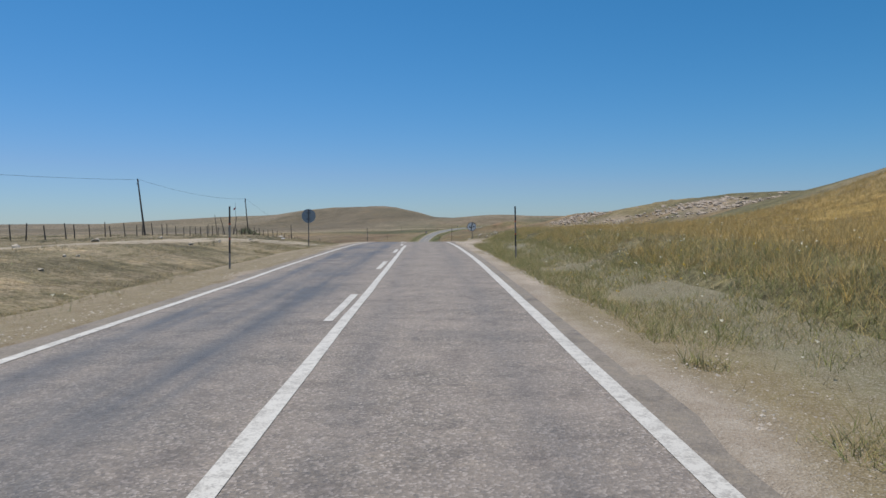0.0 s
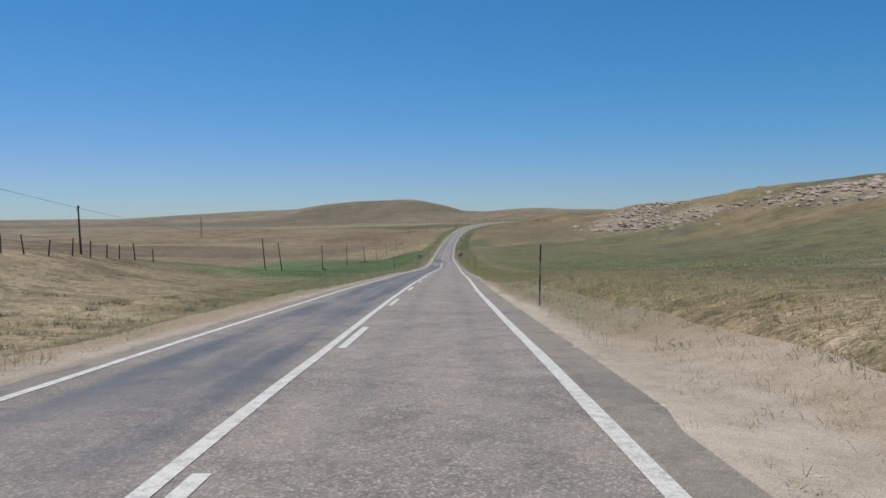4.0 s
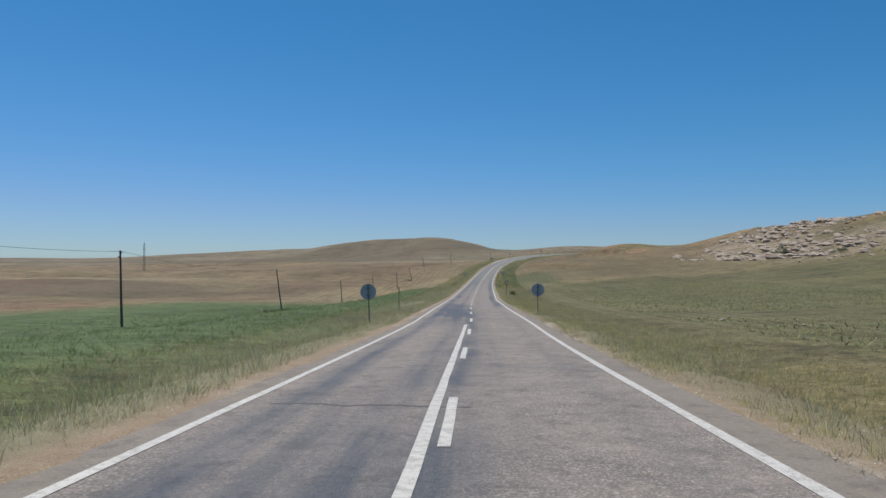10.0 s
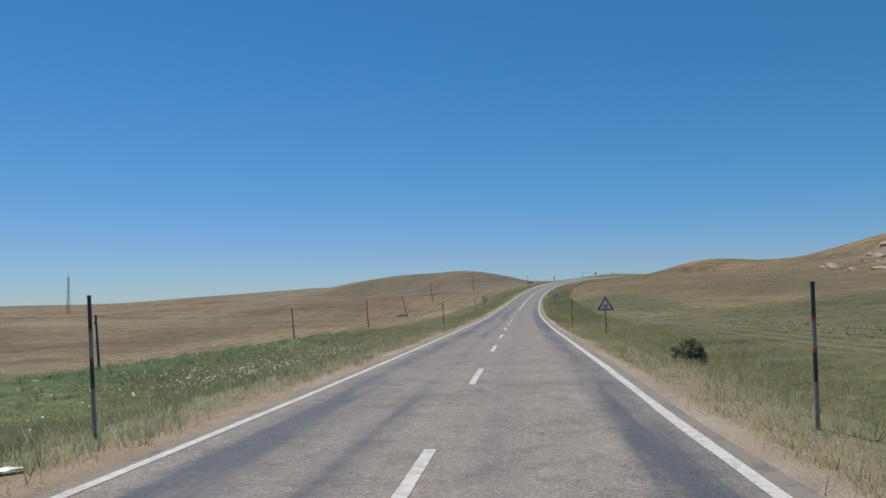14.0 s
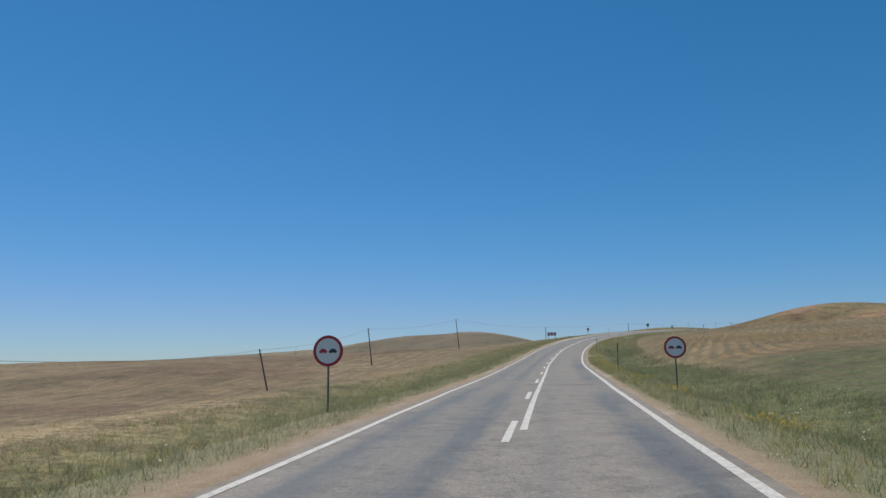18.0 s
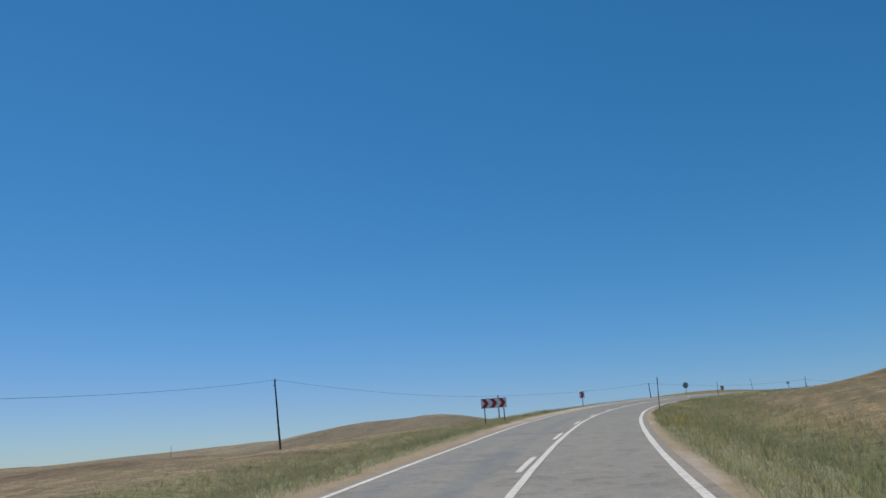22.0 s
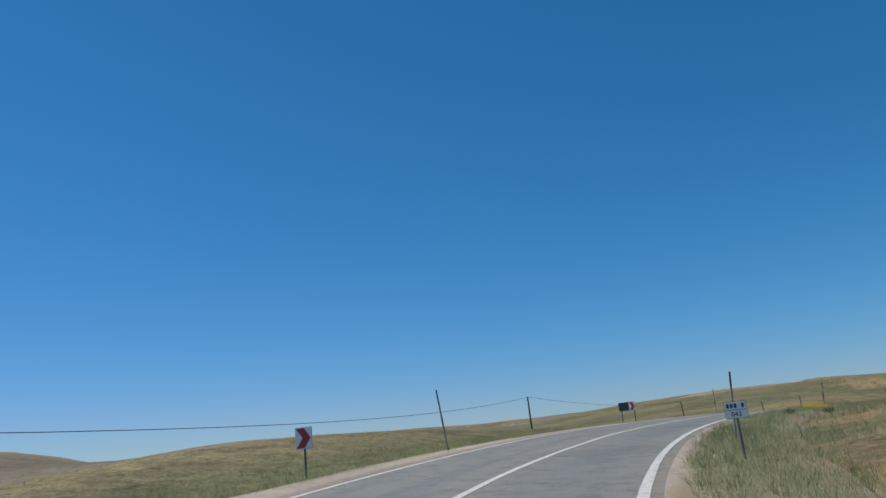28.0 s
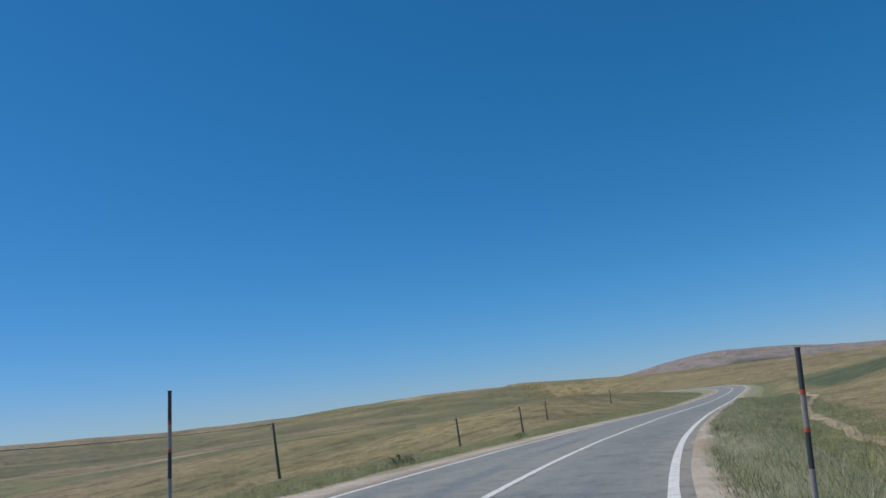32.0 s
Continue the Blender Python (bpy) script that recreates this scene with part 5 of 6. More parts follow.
shrub(93, 488, 2.3, 3.0, 1500, "dark green bush at the foot of the rocks", 1)
shrub(99, 462, 1.5, 1.8, 800, "dark green bush between pale rocks", 2)
shrub(*(float(v) for v in road_xy(389, 6.9)), 0.62, 0.95, 1500, "grey-green bush on the grassy verge", 3)
for k, (s_, l_, r_, h_, n_) in enumerate([(279.2, -29.6, 1.0, 0.6, 300), (361.5, -28.5, 1.6, 0.4, 500), (358.5, -29.5, 1.3, 0.35, 350), (549, -33, 1.8, 0.5, 500), (123, -28.6, 1.5, 1.5, 700), (126.5, -27.6, 1.2, 1.0, 400), (221.5, -29.3, 1.5, 0.6, 400), (233.5, -28.9, 1.8, 0.7, 500)]):
    shrub(*(float(v) for v in road_xy(s_, l_)), r_, h_, n_, "low dark scrub round a pole in the field", 20 + k)
for k, (s_, l_, r_) in enumerate([(776, -7.4, 0.7), (792, -7.0, 0.6), (640, -8.5, 0.3), (648, -8.6, 0.35), (745, 12.0, 0.6), (735.6, 6.0, 0.32), (740.5, 7.6, 0.38)]):
    shrub(*(float(v) for v in road_xy(s_, l_)), r_, r_ * 0.9, 350, "small grey-green verge bush", 40 + k)


# ---- grass, weeds, crops: real blades ----
def blades(name, label, s, lat, tall, wide, tint, per, seed, bent=0.35):
    """Tufts at those chainages and offsets; each of a few tapering blades."""
    bare = ((lat > 0) & (s > 48) & (s < 78) & (lat < 6.3)) | ((lat > 6.3) & (lat < 14) & (s > 694) & (s < 742) & (wave(s, lat, 3, 46) + 0.8 * np.sin(s * 91.7 + lat * 37.3) > -0.2))
    s, lat, tall, wide, tint = s[~bare], lat[~bare], tall[~bare], wide[~bare], tint[~bare]
    rnd = np.random.RandomState(seed)
    n = len(s) * per
    s, lat, tall, wide = np.repeat(s, per), np.repeat(lat, per), np.repeat(tall, per), np.repeat(wide, per)
    tint = np.repeat(tint, per, axis=0)
    s = s + rnd.uniform(-0.12, 0.12, n)
    lat = lat + rnd.uniform(-0.12, 0.12, n)
    x, y = road_xy(s, lat)
    z = verge_height(x, y, s, lat) - 0.03
    h = tall * rnd.uniform(0.5, 1.15, n)
    w = wide * rnd.uniform(0.6, 1.2, n)
    a = rnd.uniform(0, math.tau, n)
    la, lb = h * rnd.normal(0, bent, n), h * rnd.normal(0, bent, n)
    v = np.empty((n, 3, 3))
    v[:, 0] = np.stack([x - w * np.cos(a) / 2, y - w * np.sin(a) / 2, z], 1)
    v[:, 1] = np.stack([x + w * np.cos(a) / 2, y + w * np.sin(a) / 2, z], 1)
    v[:, 2] = np.stack([x + la, y + lb, z + h], 1)
    me = fast_mesh(name, v.reshape(-1, 3), np.arange(3 * n).reshape(n, 3), MAT["blades"], False)
    t = np.repeat(tint * rnd.uniform(0.85, 1.2, (n, 1)), 3, axis=0)
    colour_attr(me, "tint", t)
    return tagged(new(name, me), label, "grass", kind="stuff")


rs = np.random.RandomState(11)
TAN, FRESH, DRYG = np.array((0.47, 0.385, 0.225)), np.array((0.235, 0.275, 0.105)), np.array((0.36, 0.32, 0.165))


def verge_tint(s, lat):
    """Mix of dry straw and green shoots, greener in the hollow, drier by the start."""
    x, y = road_xy(s, lat)
    n1, n2 = wave(x, y, 9, 51), wave(x, y, 2.5, 52)
    green = np.clip(0.36 - 0.3 * smooth(5, 6, lat) * smooth(120, 140, s) * (1 - smooth(330, 420, s)) + 0.35 * n1 + 0.25 * n2 + 0.25 * smooth(110, 170, s) + 0.22 * smooth(430, 480, s) - 0.35 * (1 - smooth(70, 120, s)), 0.03, 0.95)
    dry = rs.uniform(0, 1, len(s)) > green
    c = np.where(dry[:, None], TAN * rs.uniform(0.6, 1.1, (len(s), 1)), FRESH * rs.uniform(0.7, 1.3, (len(s), 1)))
    mixd = rs.uniform(0, 1, (len(s), 1)) < 0.4
    belt = (lat > 0) * np.maximum(smooth(5.8, 6.8, lat) * (smooth(440, 470, s) - smooth(575, 600, s)), 0.8 * smooth(690, 720, s))
    return np.where(mixd, DRYG, c) * (1 - belt[:, None] * np.array((0.42, 0.26, 0.2)))


def scatter(n, lo, hi, s0=-25.0, s1=860.0, power=1.4):
    s = rs.uniform(s0, s1, n)
    side = np.where(rs.uniform(0, 1, n) < 0.5, -1.0, 1.0)
    lat = side * (lo + (hi - lo) * rs.uniform(0, 1, n) ** power)
    return s, lat


s, lat = scatter(150000, 4.2, 11.0, power=1.25)
x, y = road_xy(s, lat)
edge = np.where(lat > 0, 4.6 + 0.45 * (1 - smooth(120, 160, s)) - 0.55 * (1 - smooth(40, 56, s)) + 1.0 * (smooth(44, 62, s) - smooth(70, 86, s)) - 0.45 * smooth(240, 290, s), 4.55 - 0.25 * smooth(140, 170, s) - 0.25 * smooth(280, 330, s) + 1.35 * (smooth(585, 640, s) - smooth(790, 830, s)))
keep = np.abs(lat) > edge + 0.55 * wave(x, y, 3.1, 16) + 0.3 * wave(x, y, 9, 17) - 0.25 * rs.uniform(0, 1, len(s)) ** 3
bare = (wave(x, y, 6, 61) > 0.35) & (s < 110)
keep &= ~(bare & (rs.uniform(0, 1, len(s)) < 0.8))
s, lat = s[keep], lat[keep]
lush = 0.75 + 0.5 * smooth(110, 160, s) + 0.35 * wave(*road_xy(s, lat), 7, 62)
blades("verge_grass", "mixed dry and green verge grass beside the road", s, lat, np.clip(((0.15 + 0.05 * smooth(300, 420, s)) * lush - 0.07 * (np.abs(lat) < 5.6)) + 0.14 * rs.uniform(0, 1, len(s)) ** 4, 0.06, 0.8), np.full(len(s), 0.0085) * (1 + 0.5 * rs.uniform(0, 1, len(s))), verge_tint(s, lat), 8, 1, 0.75)

s, lat = scatter(70000, 10.0, 42.0, power=1.6)
x, y = road_xy(s, lat)
sc, lc = nearest(x, y)
c = cover(x, y, sc, lc)
t = np.where(rs.uniform(0, 1, (len(s), 1)) < 0.3, verge_tint(s, lat), c * rs.uniform(0.75, 1.25, (len(s), 1)))
crop = (lat < -9) & (s > 172) & (s < 425)
t[crop] = (np.array((0.16, 0.245, 0.085)) * rs.uniform(0.8, 1.3, (crop.sum(), 1)))
blades("field_grass", "dry field grass and green young wheat", s, lat, np.where(crop, 0.28, 0.13) * rs.uniform(0.6, 1.3, len(s)), np.where(crop, 0.024, 0.016), t, 7, 2, 0.65)

# low cushions of steppe herbs on the dry pasture
s, lat = scatter(62000, 6.0, 42.0, s0=-20.0, s1=165.0, power=1.3)
x, y = road_xy(s, lat)
ok = wave(x, y, 8, 63) + 0.7 * wave(x, y, 2.6, 64) > 0.05
s, lat = s[ok], lat[ok]
pick = rs.uniform(0, 1, (len(s), 1))
blades("steppe_tufts", "low tufts of dry and olive steppe herbs", s, lat, rs.uniform(0.06, 0.16, len(s)), np.full(len(s), 0.018), np.where(pick < 0.4, np.array((0.27, 0.245, 0.14)), np.where(pick < 0.85, np.array((0.44, 0.36, 0.22)), np.array((0.21, 0.21, 0.115)))), 8, 12, 0.9)

# soft pale seed heads over the verge
s, lat = scatter(26000, 4.7, 10.0, s0=110.0, power=1.3)
x, y = road_xy(s, lat)
ok = wave(x, y, 5, 66) + 0.6 * wave(x, y, 1.7, 67) > 0.15
s, lat = s[ok], lat[ok]
blades("seed_heads", "thin pale seeding grass stems on the verge", s, lat, rs.uniform(0.25, 0.55, len(s)), np.full(len(s), 0.009), np.where(rs.uniform(0, 1, (len(s), 1)) < 0.6, np.array((0.50, 0.45, 0.30)), np.array((0.33, 0.36, 0.18))), 4, 9, 0.3)

# dense green weed beds on both verges of the long rise
s, lat = scatter(31000, 4.35, 11.5, s0=425.0, s1=790.0, power=1.2)
x, y = road_xy(s, lat)
ok = (wave(x, y, 9, 68) + 0.6 * wave(x, y, 2.4, 69) > -0.25) & ((lat > 0) | (np.abs(lat) < 8.5)) & ((lat > 0) | (lat < -4.7 - 1.2 * (smooth(585, 640, s) - smooth(790, 830, s))))
s, lat = s[ok], lat[ok]
pick = rs.uniform(0, 1, (len(s), 1))
# yellower along the gravel
edge = ((lat > 0) * (1 - smooth(5.4, 6.8, lat + 0.5 * wave(*road_xy(s, lat), 4, 74))) * smooth(440, 470, s) * (1 - smooth(610, 640, s)))[:, None]
dry = (0.36 * (lat > 0) * smooth(6.8, 8.6, lat) * smooth(560, 600, s))[:, None]
blades("weed_bed", "dense bluish green and yellow weeds along the verge", s, lat, (0.22 + 0.2 * wave(*road_xy(s, lat), 6, 70) ** 2 + 0.12 * (lat > 0)) * rs.uniform(0.7, 1.3, len(s)), np.full(len(s), 0.012), np.where(pick < 0.6 - 0.42 * edge - dry, np.array((0.165, 0.215, 0.105)), np.where(pick < 0.88 - 0.08 * edge - 1.2 * dry, np.array((0.31, 0.30, 0.09)), np.array((0.44, 0.36, 0.20)))) * (1 - 0.22 * (lat > 0) * smooth(680, 715, s))[:, None], 7, 14, 0.5)

# taller weeds and thistles standing out of the verge
s, lat = scatter(1700, 5.4, 9.0, s0=128.0)
s = np.where((rs.uniform(0, 1, len(s)) < 0.4) & (lat < 0), rs.uniform(345, 415, len(s)), s)
blades("tall_weeds", "tall pale weeds and thistles on the verge", s, lat, rs.uniform(0.22, 0.5, len(s)), np.full(len(s), 0.018), np.where(rs.uniform(0, 1, (len(s), 1)) < 0.5, np.array((0.42, 0.42, 0.25)), np.array((0.24, 0.28, 0.12))), 7, 3, 0.4)


def flowers(name, label, spots, colour, size, seed, tall):
    """Small blossoms on stalks, thick in the given spots (chainage, offset, spread, count)."""
    rnd = np.random.RandomState(seed)
    S_, L_ = [], []
    for s0, l0, spread, n in spots:
        S_.append(s0 + rnd.normal(0, spread, n))
        L_.append(l0 + rnd.normal(0, spread * 0.6, n))
    s, lat = np.repeat(np.concatenate(S_), 2) + rnd.normal(0, 0.12, 2 * len(np.concatenate(S_))), np.repeat(np.concatenate(L_), 2) + rnd.normal(0, 0.12, 2 * len(np.concatenate(L_)))
    ok = np.abs(lat) > 5.0
    s, lat = s[ok], lat[ok]
    n = len(s)
    x, y = road_xy(s, lat)
    z = verge_height(x, y, s, lat) + tall * rnd.uniform(0.3, 1.1, n)
    r = size * rnd.uniform(0.6, 1.3, n)
    v = np.empty((n, 5, 3))
    for k in range(4):
        a = k * math.pi / 2 + rnd.uniform(0, 1, n)
        v[:, k] = np.stack([x + r * np.cos(a), y + r * np.sin(a), z + rnd.uniform(-0.4, 0.8, n) * r], 1)
    v[:, 4] = np.stack([x, y, z - 0.6 * r], 1)
    b = np.arange(n)[:, None] * 5
    f = np.concatenate([b + np.array([[0, 1, 4]]), b + np.array([[1, 2, 4]]), b + np.array([[2, 3, 4]]), b + np.array([[3, 0, 4]])])
    me = fast_mesh(name, v.reshape(-1, 3), f, MAT["blades"], False)
    colour_attr(me, "tint", np.repeat(np.array(colour) * rnd.uniform(0.75, 1.2, (n, 1)), 5, axis=0))
    tagged(new(name, me), label, "flowers", kind="stuff")
    blades(name + "_stalks", "green stalks of verge flowers", s, lat, np.full(n, tall), np.full(n, 0.008), np.tile((0.25, 0.28, 0.11), (n, 1)), 3, seed + 1)


flowers("yellow_flowers", "patches of bright yellow wild flowers on the verge",
        [(172, 7.8, 0.7, 120), (170, 9.4, 0.8, 110), (249, 7.0, 1.0, 110), (246, 8.2, 1.2, 70), (264, 7.0, 0.8, 110), (461, 7.2, 1.4, 170), (465, 8.4, 1.5, 130), (455, 6.6, 1.2, 150), (447, 6.2, 1.4, 120), (473, 8.0, 1.5, 50), (488, 6.1, 0.7, 80), (500, 5.9, 0.6, 60),
         (511, 5.5, 0.7, 60), (527, 5.4, 0.8, 80), (533, 5.3, 0.8, 90), (540, 5.2, 0.9, 110), (549, 5.3, 0.8, 70), (560, 5.3, 0.8, 60), (607, 5.3, 0.9, 90), (637, 5.5, 1.0, 80), (749, 5.6, 1.2, 520), (745, 6.2, 1.6, 130), (771, 9.2, 0.9, 130), (195, -5.9, 0.8, 120), (18, 7.2, 2, 40), (335, -5.6, 0.5, 50)], (0.52, 0.38, 0.04), 0.021, 71, 0.3)
flowers("white_flowers", "small white wild flowers and umbels on the verge",
        [(385, -6.6, 4, 190), (395, -7.0, 5, 130), (331, -6.4, 3, 150), (347, -6.2, 4, 130), (318, -6.8, 3, 90), (368, -7.2, 2, 90), (340, -6.5, 2, 70), (178, -9, 3, 110), (250, -8.5, 20, 90), (130, 9, 30, 80), (15, 9, 12, 120), (300, -8, 15, 60), (470, 8.5, 15, 150)], (0.66, 0.66, 0.55), 0.027, 73, 0.42)


# dense dark herbs along the gravel at the start, and knee-high ochre grass on the bank behind them
rb = np.random.RandomState(91)


def start_bank(name, label, n, near, far, tall, wide, tints, per, seed, bent):
    s = rb.uniform(-4, 58, n)
    lat = near + (far - near) * rb.uniform(0, 1, n) ** 1.3
    x, y = road_xy(s, lat)
    ok = (lat > near + 1.3 * smooth(40, 58, s) + 0.35 * wave(x, y, 3.1, 16)) & (wave(x, y, 2.2, 75) + 0.5 * wave(x, y, 0.8, 76) > -0.5)
    s, lat = s[ok], lat[ok]
    tint = np.array(tints)[rb.randint(0, len(tints), len(s))] * rb.uniform(0.8, 1.25, (len(s), 1))
    blades(name, label, s, lat, tall * rb.uniform(0.5, 1.2, len(s)), np.full(len(s), wide), tint, per, seed, bent)


start_bank("bank_herbs", "dense dark green and grey herbs along the gravel", 16000, 4.55, 10.0, 0.26, 0.013, [(0.27, 0.27, 0.105), (0.34, 0.31, 0.13), (0.22, 0.235, 0.085), (0.46, 0.37, 0.18)], 8, 15, 0.7)
start_bank("bank_grass", "knee-high ochre dry grass on the roadside bank", 20000, 7.5, 40.0, 0.42, 0.014, [(0.56, 0.40, 0.13), (0.51, 0.37, 0.14), (0.60, 0.46, 0.20)], 7, 16, 0.45)

# tall pale weeds with seed heads crowding the shoulder of the hollow
s = np.concatenate([rb.uniform(140, 430, 9000), rb.uniform(150, 430, 10000)])
lat = np.concatenate([np.where(rb.uniform(0, 1, 9000) < 0.75, -1, 1) * (4.4 + 3.6 * rb.uniform(0, 1, 9000) ** 1.4), 4.75 + 5.5 * rb.uniform(0, 1, 10000) ** 1.5])
lat = lat - np.sign(lat) * 0.45 * smooth(330, 370, s)
x, y = road_xy(s, lat)
ok = (wave(x, y, 6, 77) + 0.6 * wave(x, y, 1.8, 78) > -0.3) & ((lat < 0) | (lat > 5.4) | (s > 150))
s, lat = s[ok], lat[ok]
pick = rb.uniform(0, 1, (len(s), 1))
blades("shoulder_weeds", "tall pale green weeds with seed heads along the shoulder", s, lat, rb.uniform(0.25, 0.62, len(s)) * np.where(lat > 0, 0.55, 1.0), np.full(len(s), 0.0105), np.where(pick < 0.5, np.where(lat[:, None] > 0, np.array((0.52, 0.47, 0.18)), np.array((0.58, 0.53, 0.35))), np.where(pick < 0.85, np.array((0.37, 0.39, 0.15)), np.array((0.25, 0.29, 0.12)))), 8, 17, 0.45)

# tan dry grass on the crest of the bank
k = rb.uniform(0, 1, 3600)
s, lat = nearest(15 + 29 * k + rb.normal(0, 7, 3600), 576 - 39 * k + rb.normal(0, 9, 3600))
s, lat = s[lat > 15], lat[lat > 15]
blades("crest_grass", "tan dry grass along the crest of the bank", s, lat, rb.uniform(0.2, 0.45, len(s)), np.full(len(s), 0.022), np.array((0.60, 0.45, 0.24)) * rb.uniform(0.8, 1.2, (len(s), 1)), 7, 18, 0.45)

# grey-olive cushions dotted over the pale pasture
s, lat = rb.uniform(40, 135, 260), -7.5 - 30 * rb.uniform(0, 1, 260) ** 1.3
s, lat = np.repeat(s, 9) + rb.normal(0, 0.3, 2340), np.repeat(lat, 9) + rb.normal(0, 0.3, 2340)
blades("cushion_herbs", "round grey-olive cushions of herbs on dry pasture", s, lat, rb.uniform(0.12, 0.3, 2340), np.full(2340, 0.03), np.array((0.225, 0.21, 0.125)) * rb.uniform(0.75, 1.3, (2340, 1)), 9, 19, 0.7)


def crop_rows():
    """Rows of low leafy plants on the gentle slope right of the road."""
    rnd = np.random.RandomState(81)
    s, lat = [], []
    for k in range(40):
        l0 = 16.0 + 0.95 * k
        a = np.arange(150 + 20 * rnd.uniform(), 470, 0.62 + 0.006 * k)
        a = a[rnd.uniform(0, 1, len(a)) < 0.82]
        s.append(a)
        lat.append(l0 + rnd.normal(0, 0.1, len(a)) + 1.6 * np.sin(a / 60.0))
    s, lat = np.concatenate(s), np.concatenate(lat)
    x, y = road_xy(s, lat)
    ok = wave(x, y, 26, 82) + 0.5 * wave(x, y, 8, 83) > -0.35
    s, lat = s[ok], lat[ok]
    n = len(s)
    blades("crop_rows", "rows of low leafy green crop plants", s, lat, np.full(n, 0.2), np.full(n, 0.09), np.tile((0.235, 0.275, 0.115), (n, 1)) * rnd.uniform(0.7, 1.35, (n, 1)), 4, 84, 0.8)


crop_rows()


def pebbles():
    """Grit on the shoulders."""
    rnd = np.random.RandomState(91)
    n = 42000
    s = np.concatenate([rnd.uniform(-5, 130, n - 26000), rnd.uniform(-10, 800, 26000)])
    lat = np.where(rnd.uniform(0, 1, n) < 0.6, 4.25 + rnd.exponential(0.55, n), -4.0 - rnd.exponential(0.5, n))
    x, y = road_xy(s, lat)
    e_r = np.where(lat > 0, LANE + 0.75, LEFT_LANE + 0.5)
    z = np.where(np.abs(lat) < e_r, road_z(s, lat), verge_height(x, y, s, lat) + 0.015)
    r = 0.010 + 0.026 * rnd.uniform(0, 1, n) ** 3
    base = np.array([[1, 0, 0], [-0.5, 0.87, 0], [-0.5, -0.87, 0], [0.1, 0.1, 0.5]])
    v = np.stack([x, y, z], 1)[:, None] + base[None] * r[:, None, None] * rnd.uniform(0.6, 1.4, (n, 4, 1))
    b = np.arange(n)[:, None] * 4
    f = np.concatenate([b + np.array([[0, 1, 3]]), b + np.array([[1, 2, 3]]), b + np.array([[2, 0, 3]])])
    me = fast_mesh("pebbles", v.reshape(-1, 3), f, MAT["gravel"], False)
    colour_attr(me, "soil", np.repeat(np.array((0.50, 0.45, 0.38)) * rnd.uniform(0.75, 1.4, (n, 1)), 4, axis=0))
    tagged(new("pebbles", me), "loose grit and pebbles on the road shoulder", "pebbles", kind="stuff")


pebbles()


def dirt_track(ks, kl, wide, soil, label):
    """A pale bare strip through chainages and offsets."""
    u = np.linspace(0, len(ks) - 1, 70)
    cs, cl = np.interp(u, np.arange(len(ks)), ks), np.interp(u, np.arange(len(ks)), kl)
    across = np.array([-1.0, -0.63, -0.2, 0.2, 0.63, 1.0]) * wide
    sg, lg = np.repeat(cs, 6) + 0.5 * np.tile(across, 70), np.repeat(cl, 6) + np.tile(across, 70) * 0.95
    x, y = road_xy(sg, lg)
    lg = lg + 0.3 * wave(x, y, 2.4, 13)
    x, y = road_xy(sg, lg)
    lift = np.tile([-0.15, 0.05, 0.055, 0.055, 0.05, -0.15], 70)
    me = fast_mesh("dirt_track", np.stack([x, y, verge_height(x, y, sg, lg) + lift], 1), grid_faces(70, 6), MAT["gravel"])
    colour_attr(me, "soil", np.array(soil) * (1 + 0.18 * wave(x, y, 1.6, 19))[:, None])
    tagged(new("dirt_track", me), label, "track", kind="structure")


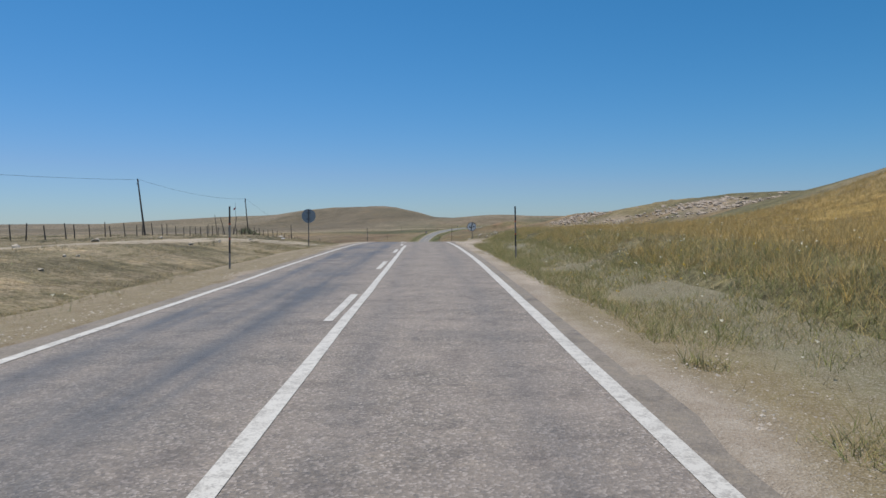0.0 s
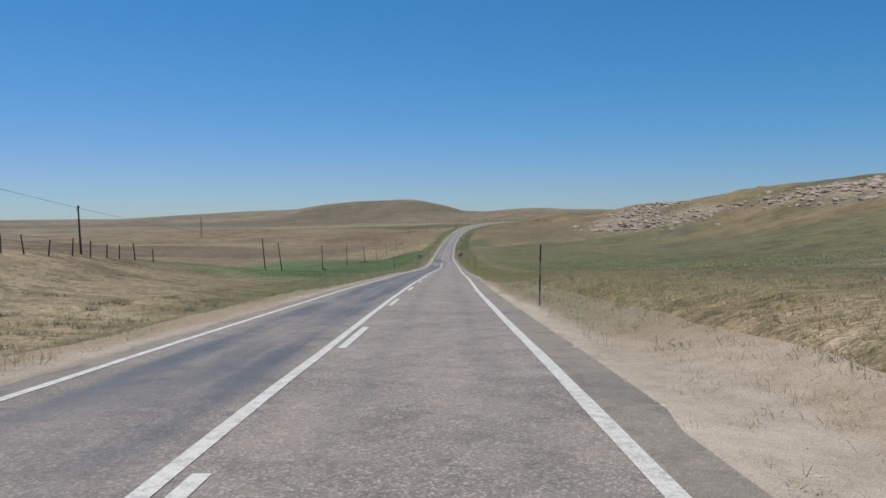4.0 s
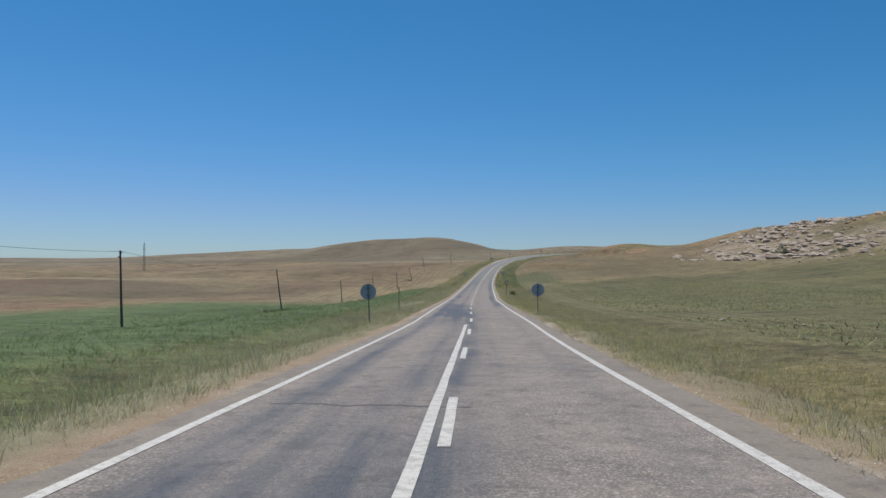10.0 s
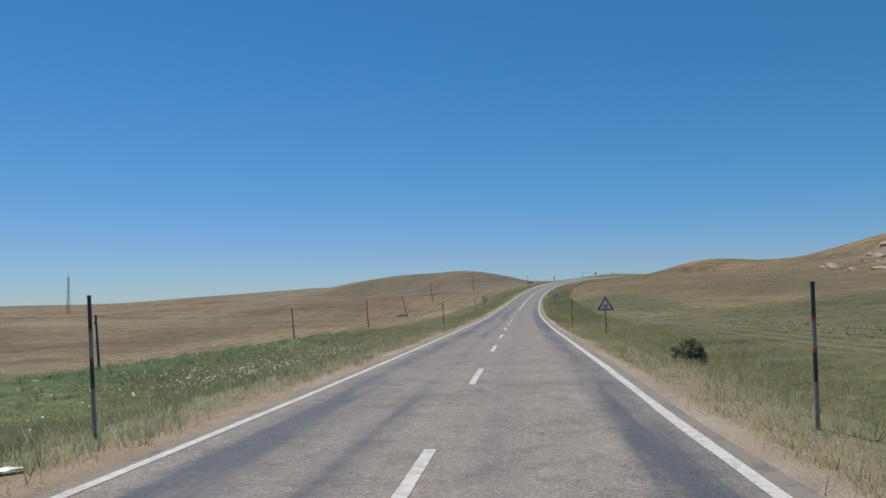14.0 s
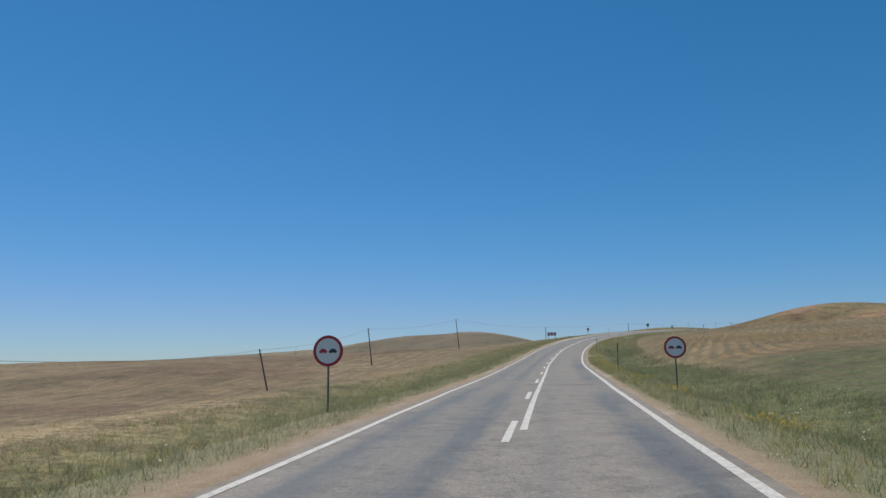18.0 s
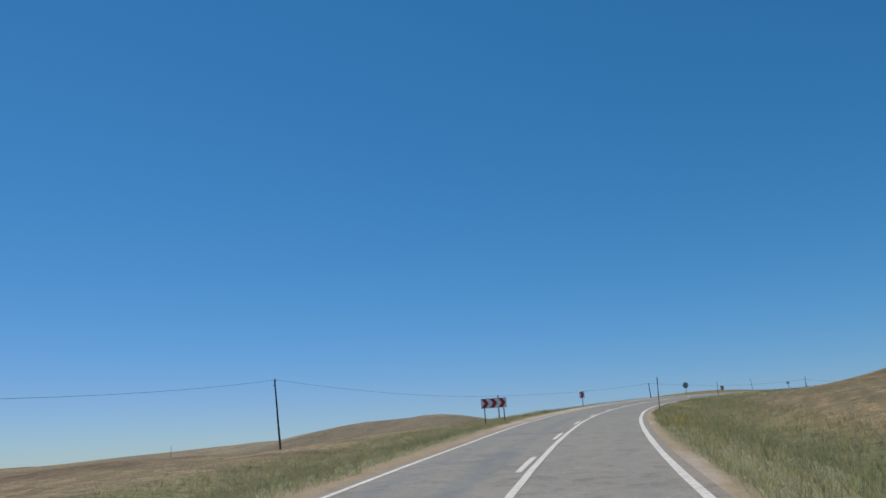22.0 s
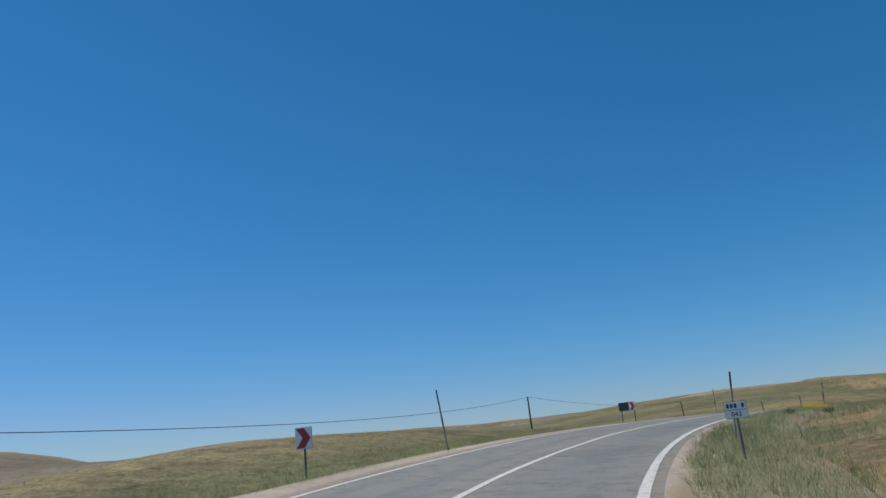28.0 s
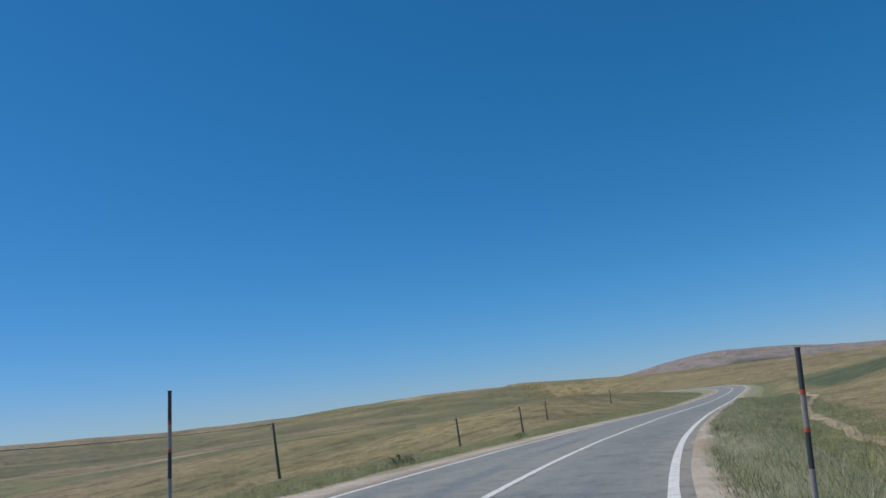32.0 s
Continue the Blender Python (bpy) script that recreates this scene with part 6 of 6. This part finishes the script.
dirt_track([76.0, 70.0, 63.0, 55.0, 47.0, 38.0, 26.0, 12.0], [-4.3, -6.2, -8.2, -10.2, -12.2, -14.0, -16.5, -20.0], 1.9, (0.50, 0.42, 0.30), "pale dusty dirt track leaving the road")
dirt_track([758.0, 765.0, 772.0, 780.0, 790.0, 805.0, 825.0, 856.0], [10.5, 9.2, 8.9, 8.8, 8.9, 9.6, 11.4, 11.8], 0.4, (0.43, 0.33, 0.20), "narrow bare footpath on the grassy inside bank")


def leaning_stake(x, y, lean, h):
    e = thing("wooden_stake", x, y, None, 0, (0, lean))
    part("stake", made_tube((0, 0, -0.3), (0, 0, h), 0.06, 0.045, 8), MAT["wood"], e)
    tagged(e, "old wooden stake leaning beside the wire fence", "stake", "leaning stakes")


leaning_stake(-29.4, 106.6, -6, 3.0)
leaning_stake(-28.5, 107.5, -14, 2.8)
leaning_stake(-30.0, 118.0, 10, 3.0)


def litter(s, lat, w, h, seed):
    """A crumpled scrap of pale paper or plastic."""
    rnd = random.Random(seed)
    x, y = (float(v) for v in road_xy(s, lat))
    bm = bmesh.new()
    vs = [[bm.verts.new((w * (i / 4 - 0.5), h * (j / 3 - 0.5), rnd.uniform(0, 0.05))) for j in range(4)] for i in range(5)]
    for i in range(4):
        for j in range(3):
            bm.faces.new((vs[i][j], vs[i + 1][j], vs[i + 1][j + 1], vs[i][j + 1]))
    me = bpy.data.meshes.new("litter")
    bm.to_mesh(me)
    bm.free()
    me.materials.append(MAT["sign_white"])
    ob = new("litter", me)
    so = ob.modifiers.new("thick", "SOLIDIFY")
    so.thickness = 0.006
    ob.matrix_world = pose(x, y, float(height(x, y)[0]) + 0.05, rnd.uniform(-12, 12), rnd.uniform(-12, 12), rnd.uniform(0, 360))
    tagged(ob, "crumpled white plastic litter on the verge", "litter", "litter on the verge")


for k, (s_, l_, w_) in enumerate([(371.3, -4.7, 0.34), (20, -12.5, 0.4), (64, -11.0, 0.3), (12, -8, 0.25), (205, -6.0, 0.25), (449, -5.5, 0.3), (340, 6.6, 0.5)]):
    litter(s_, l_, w_, w_ * 0.6, 60 + k)
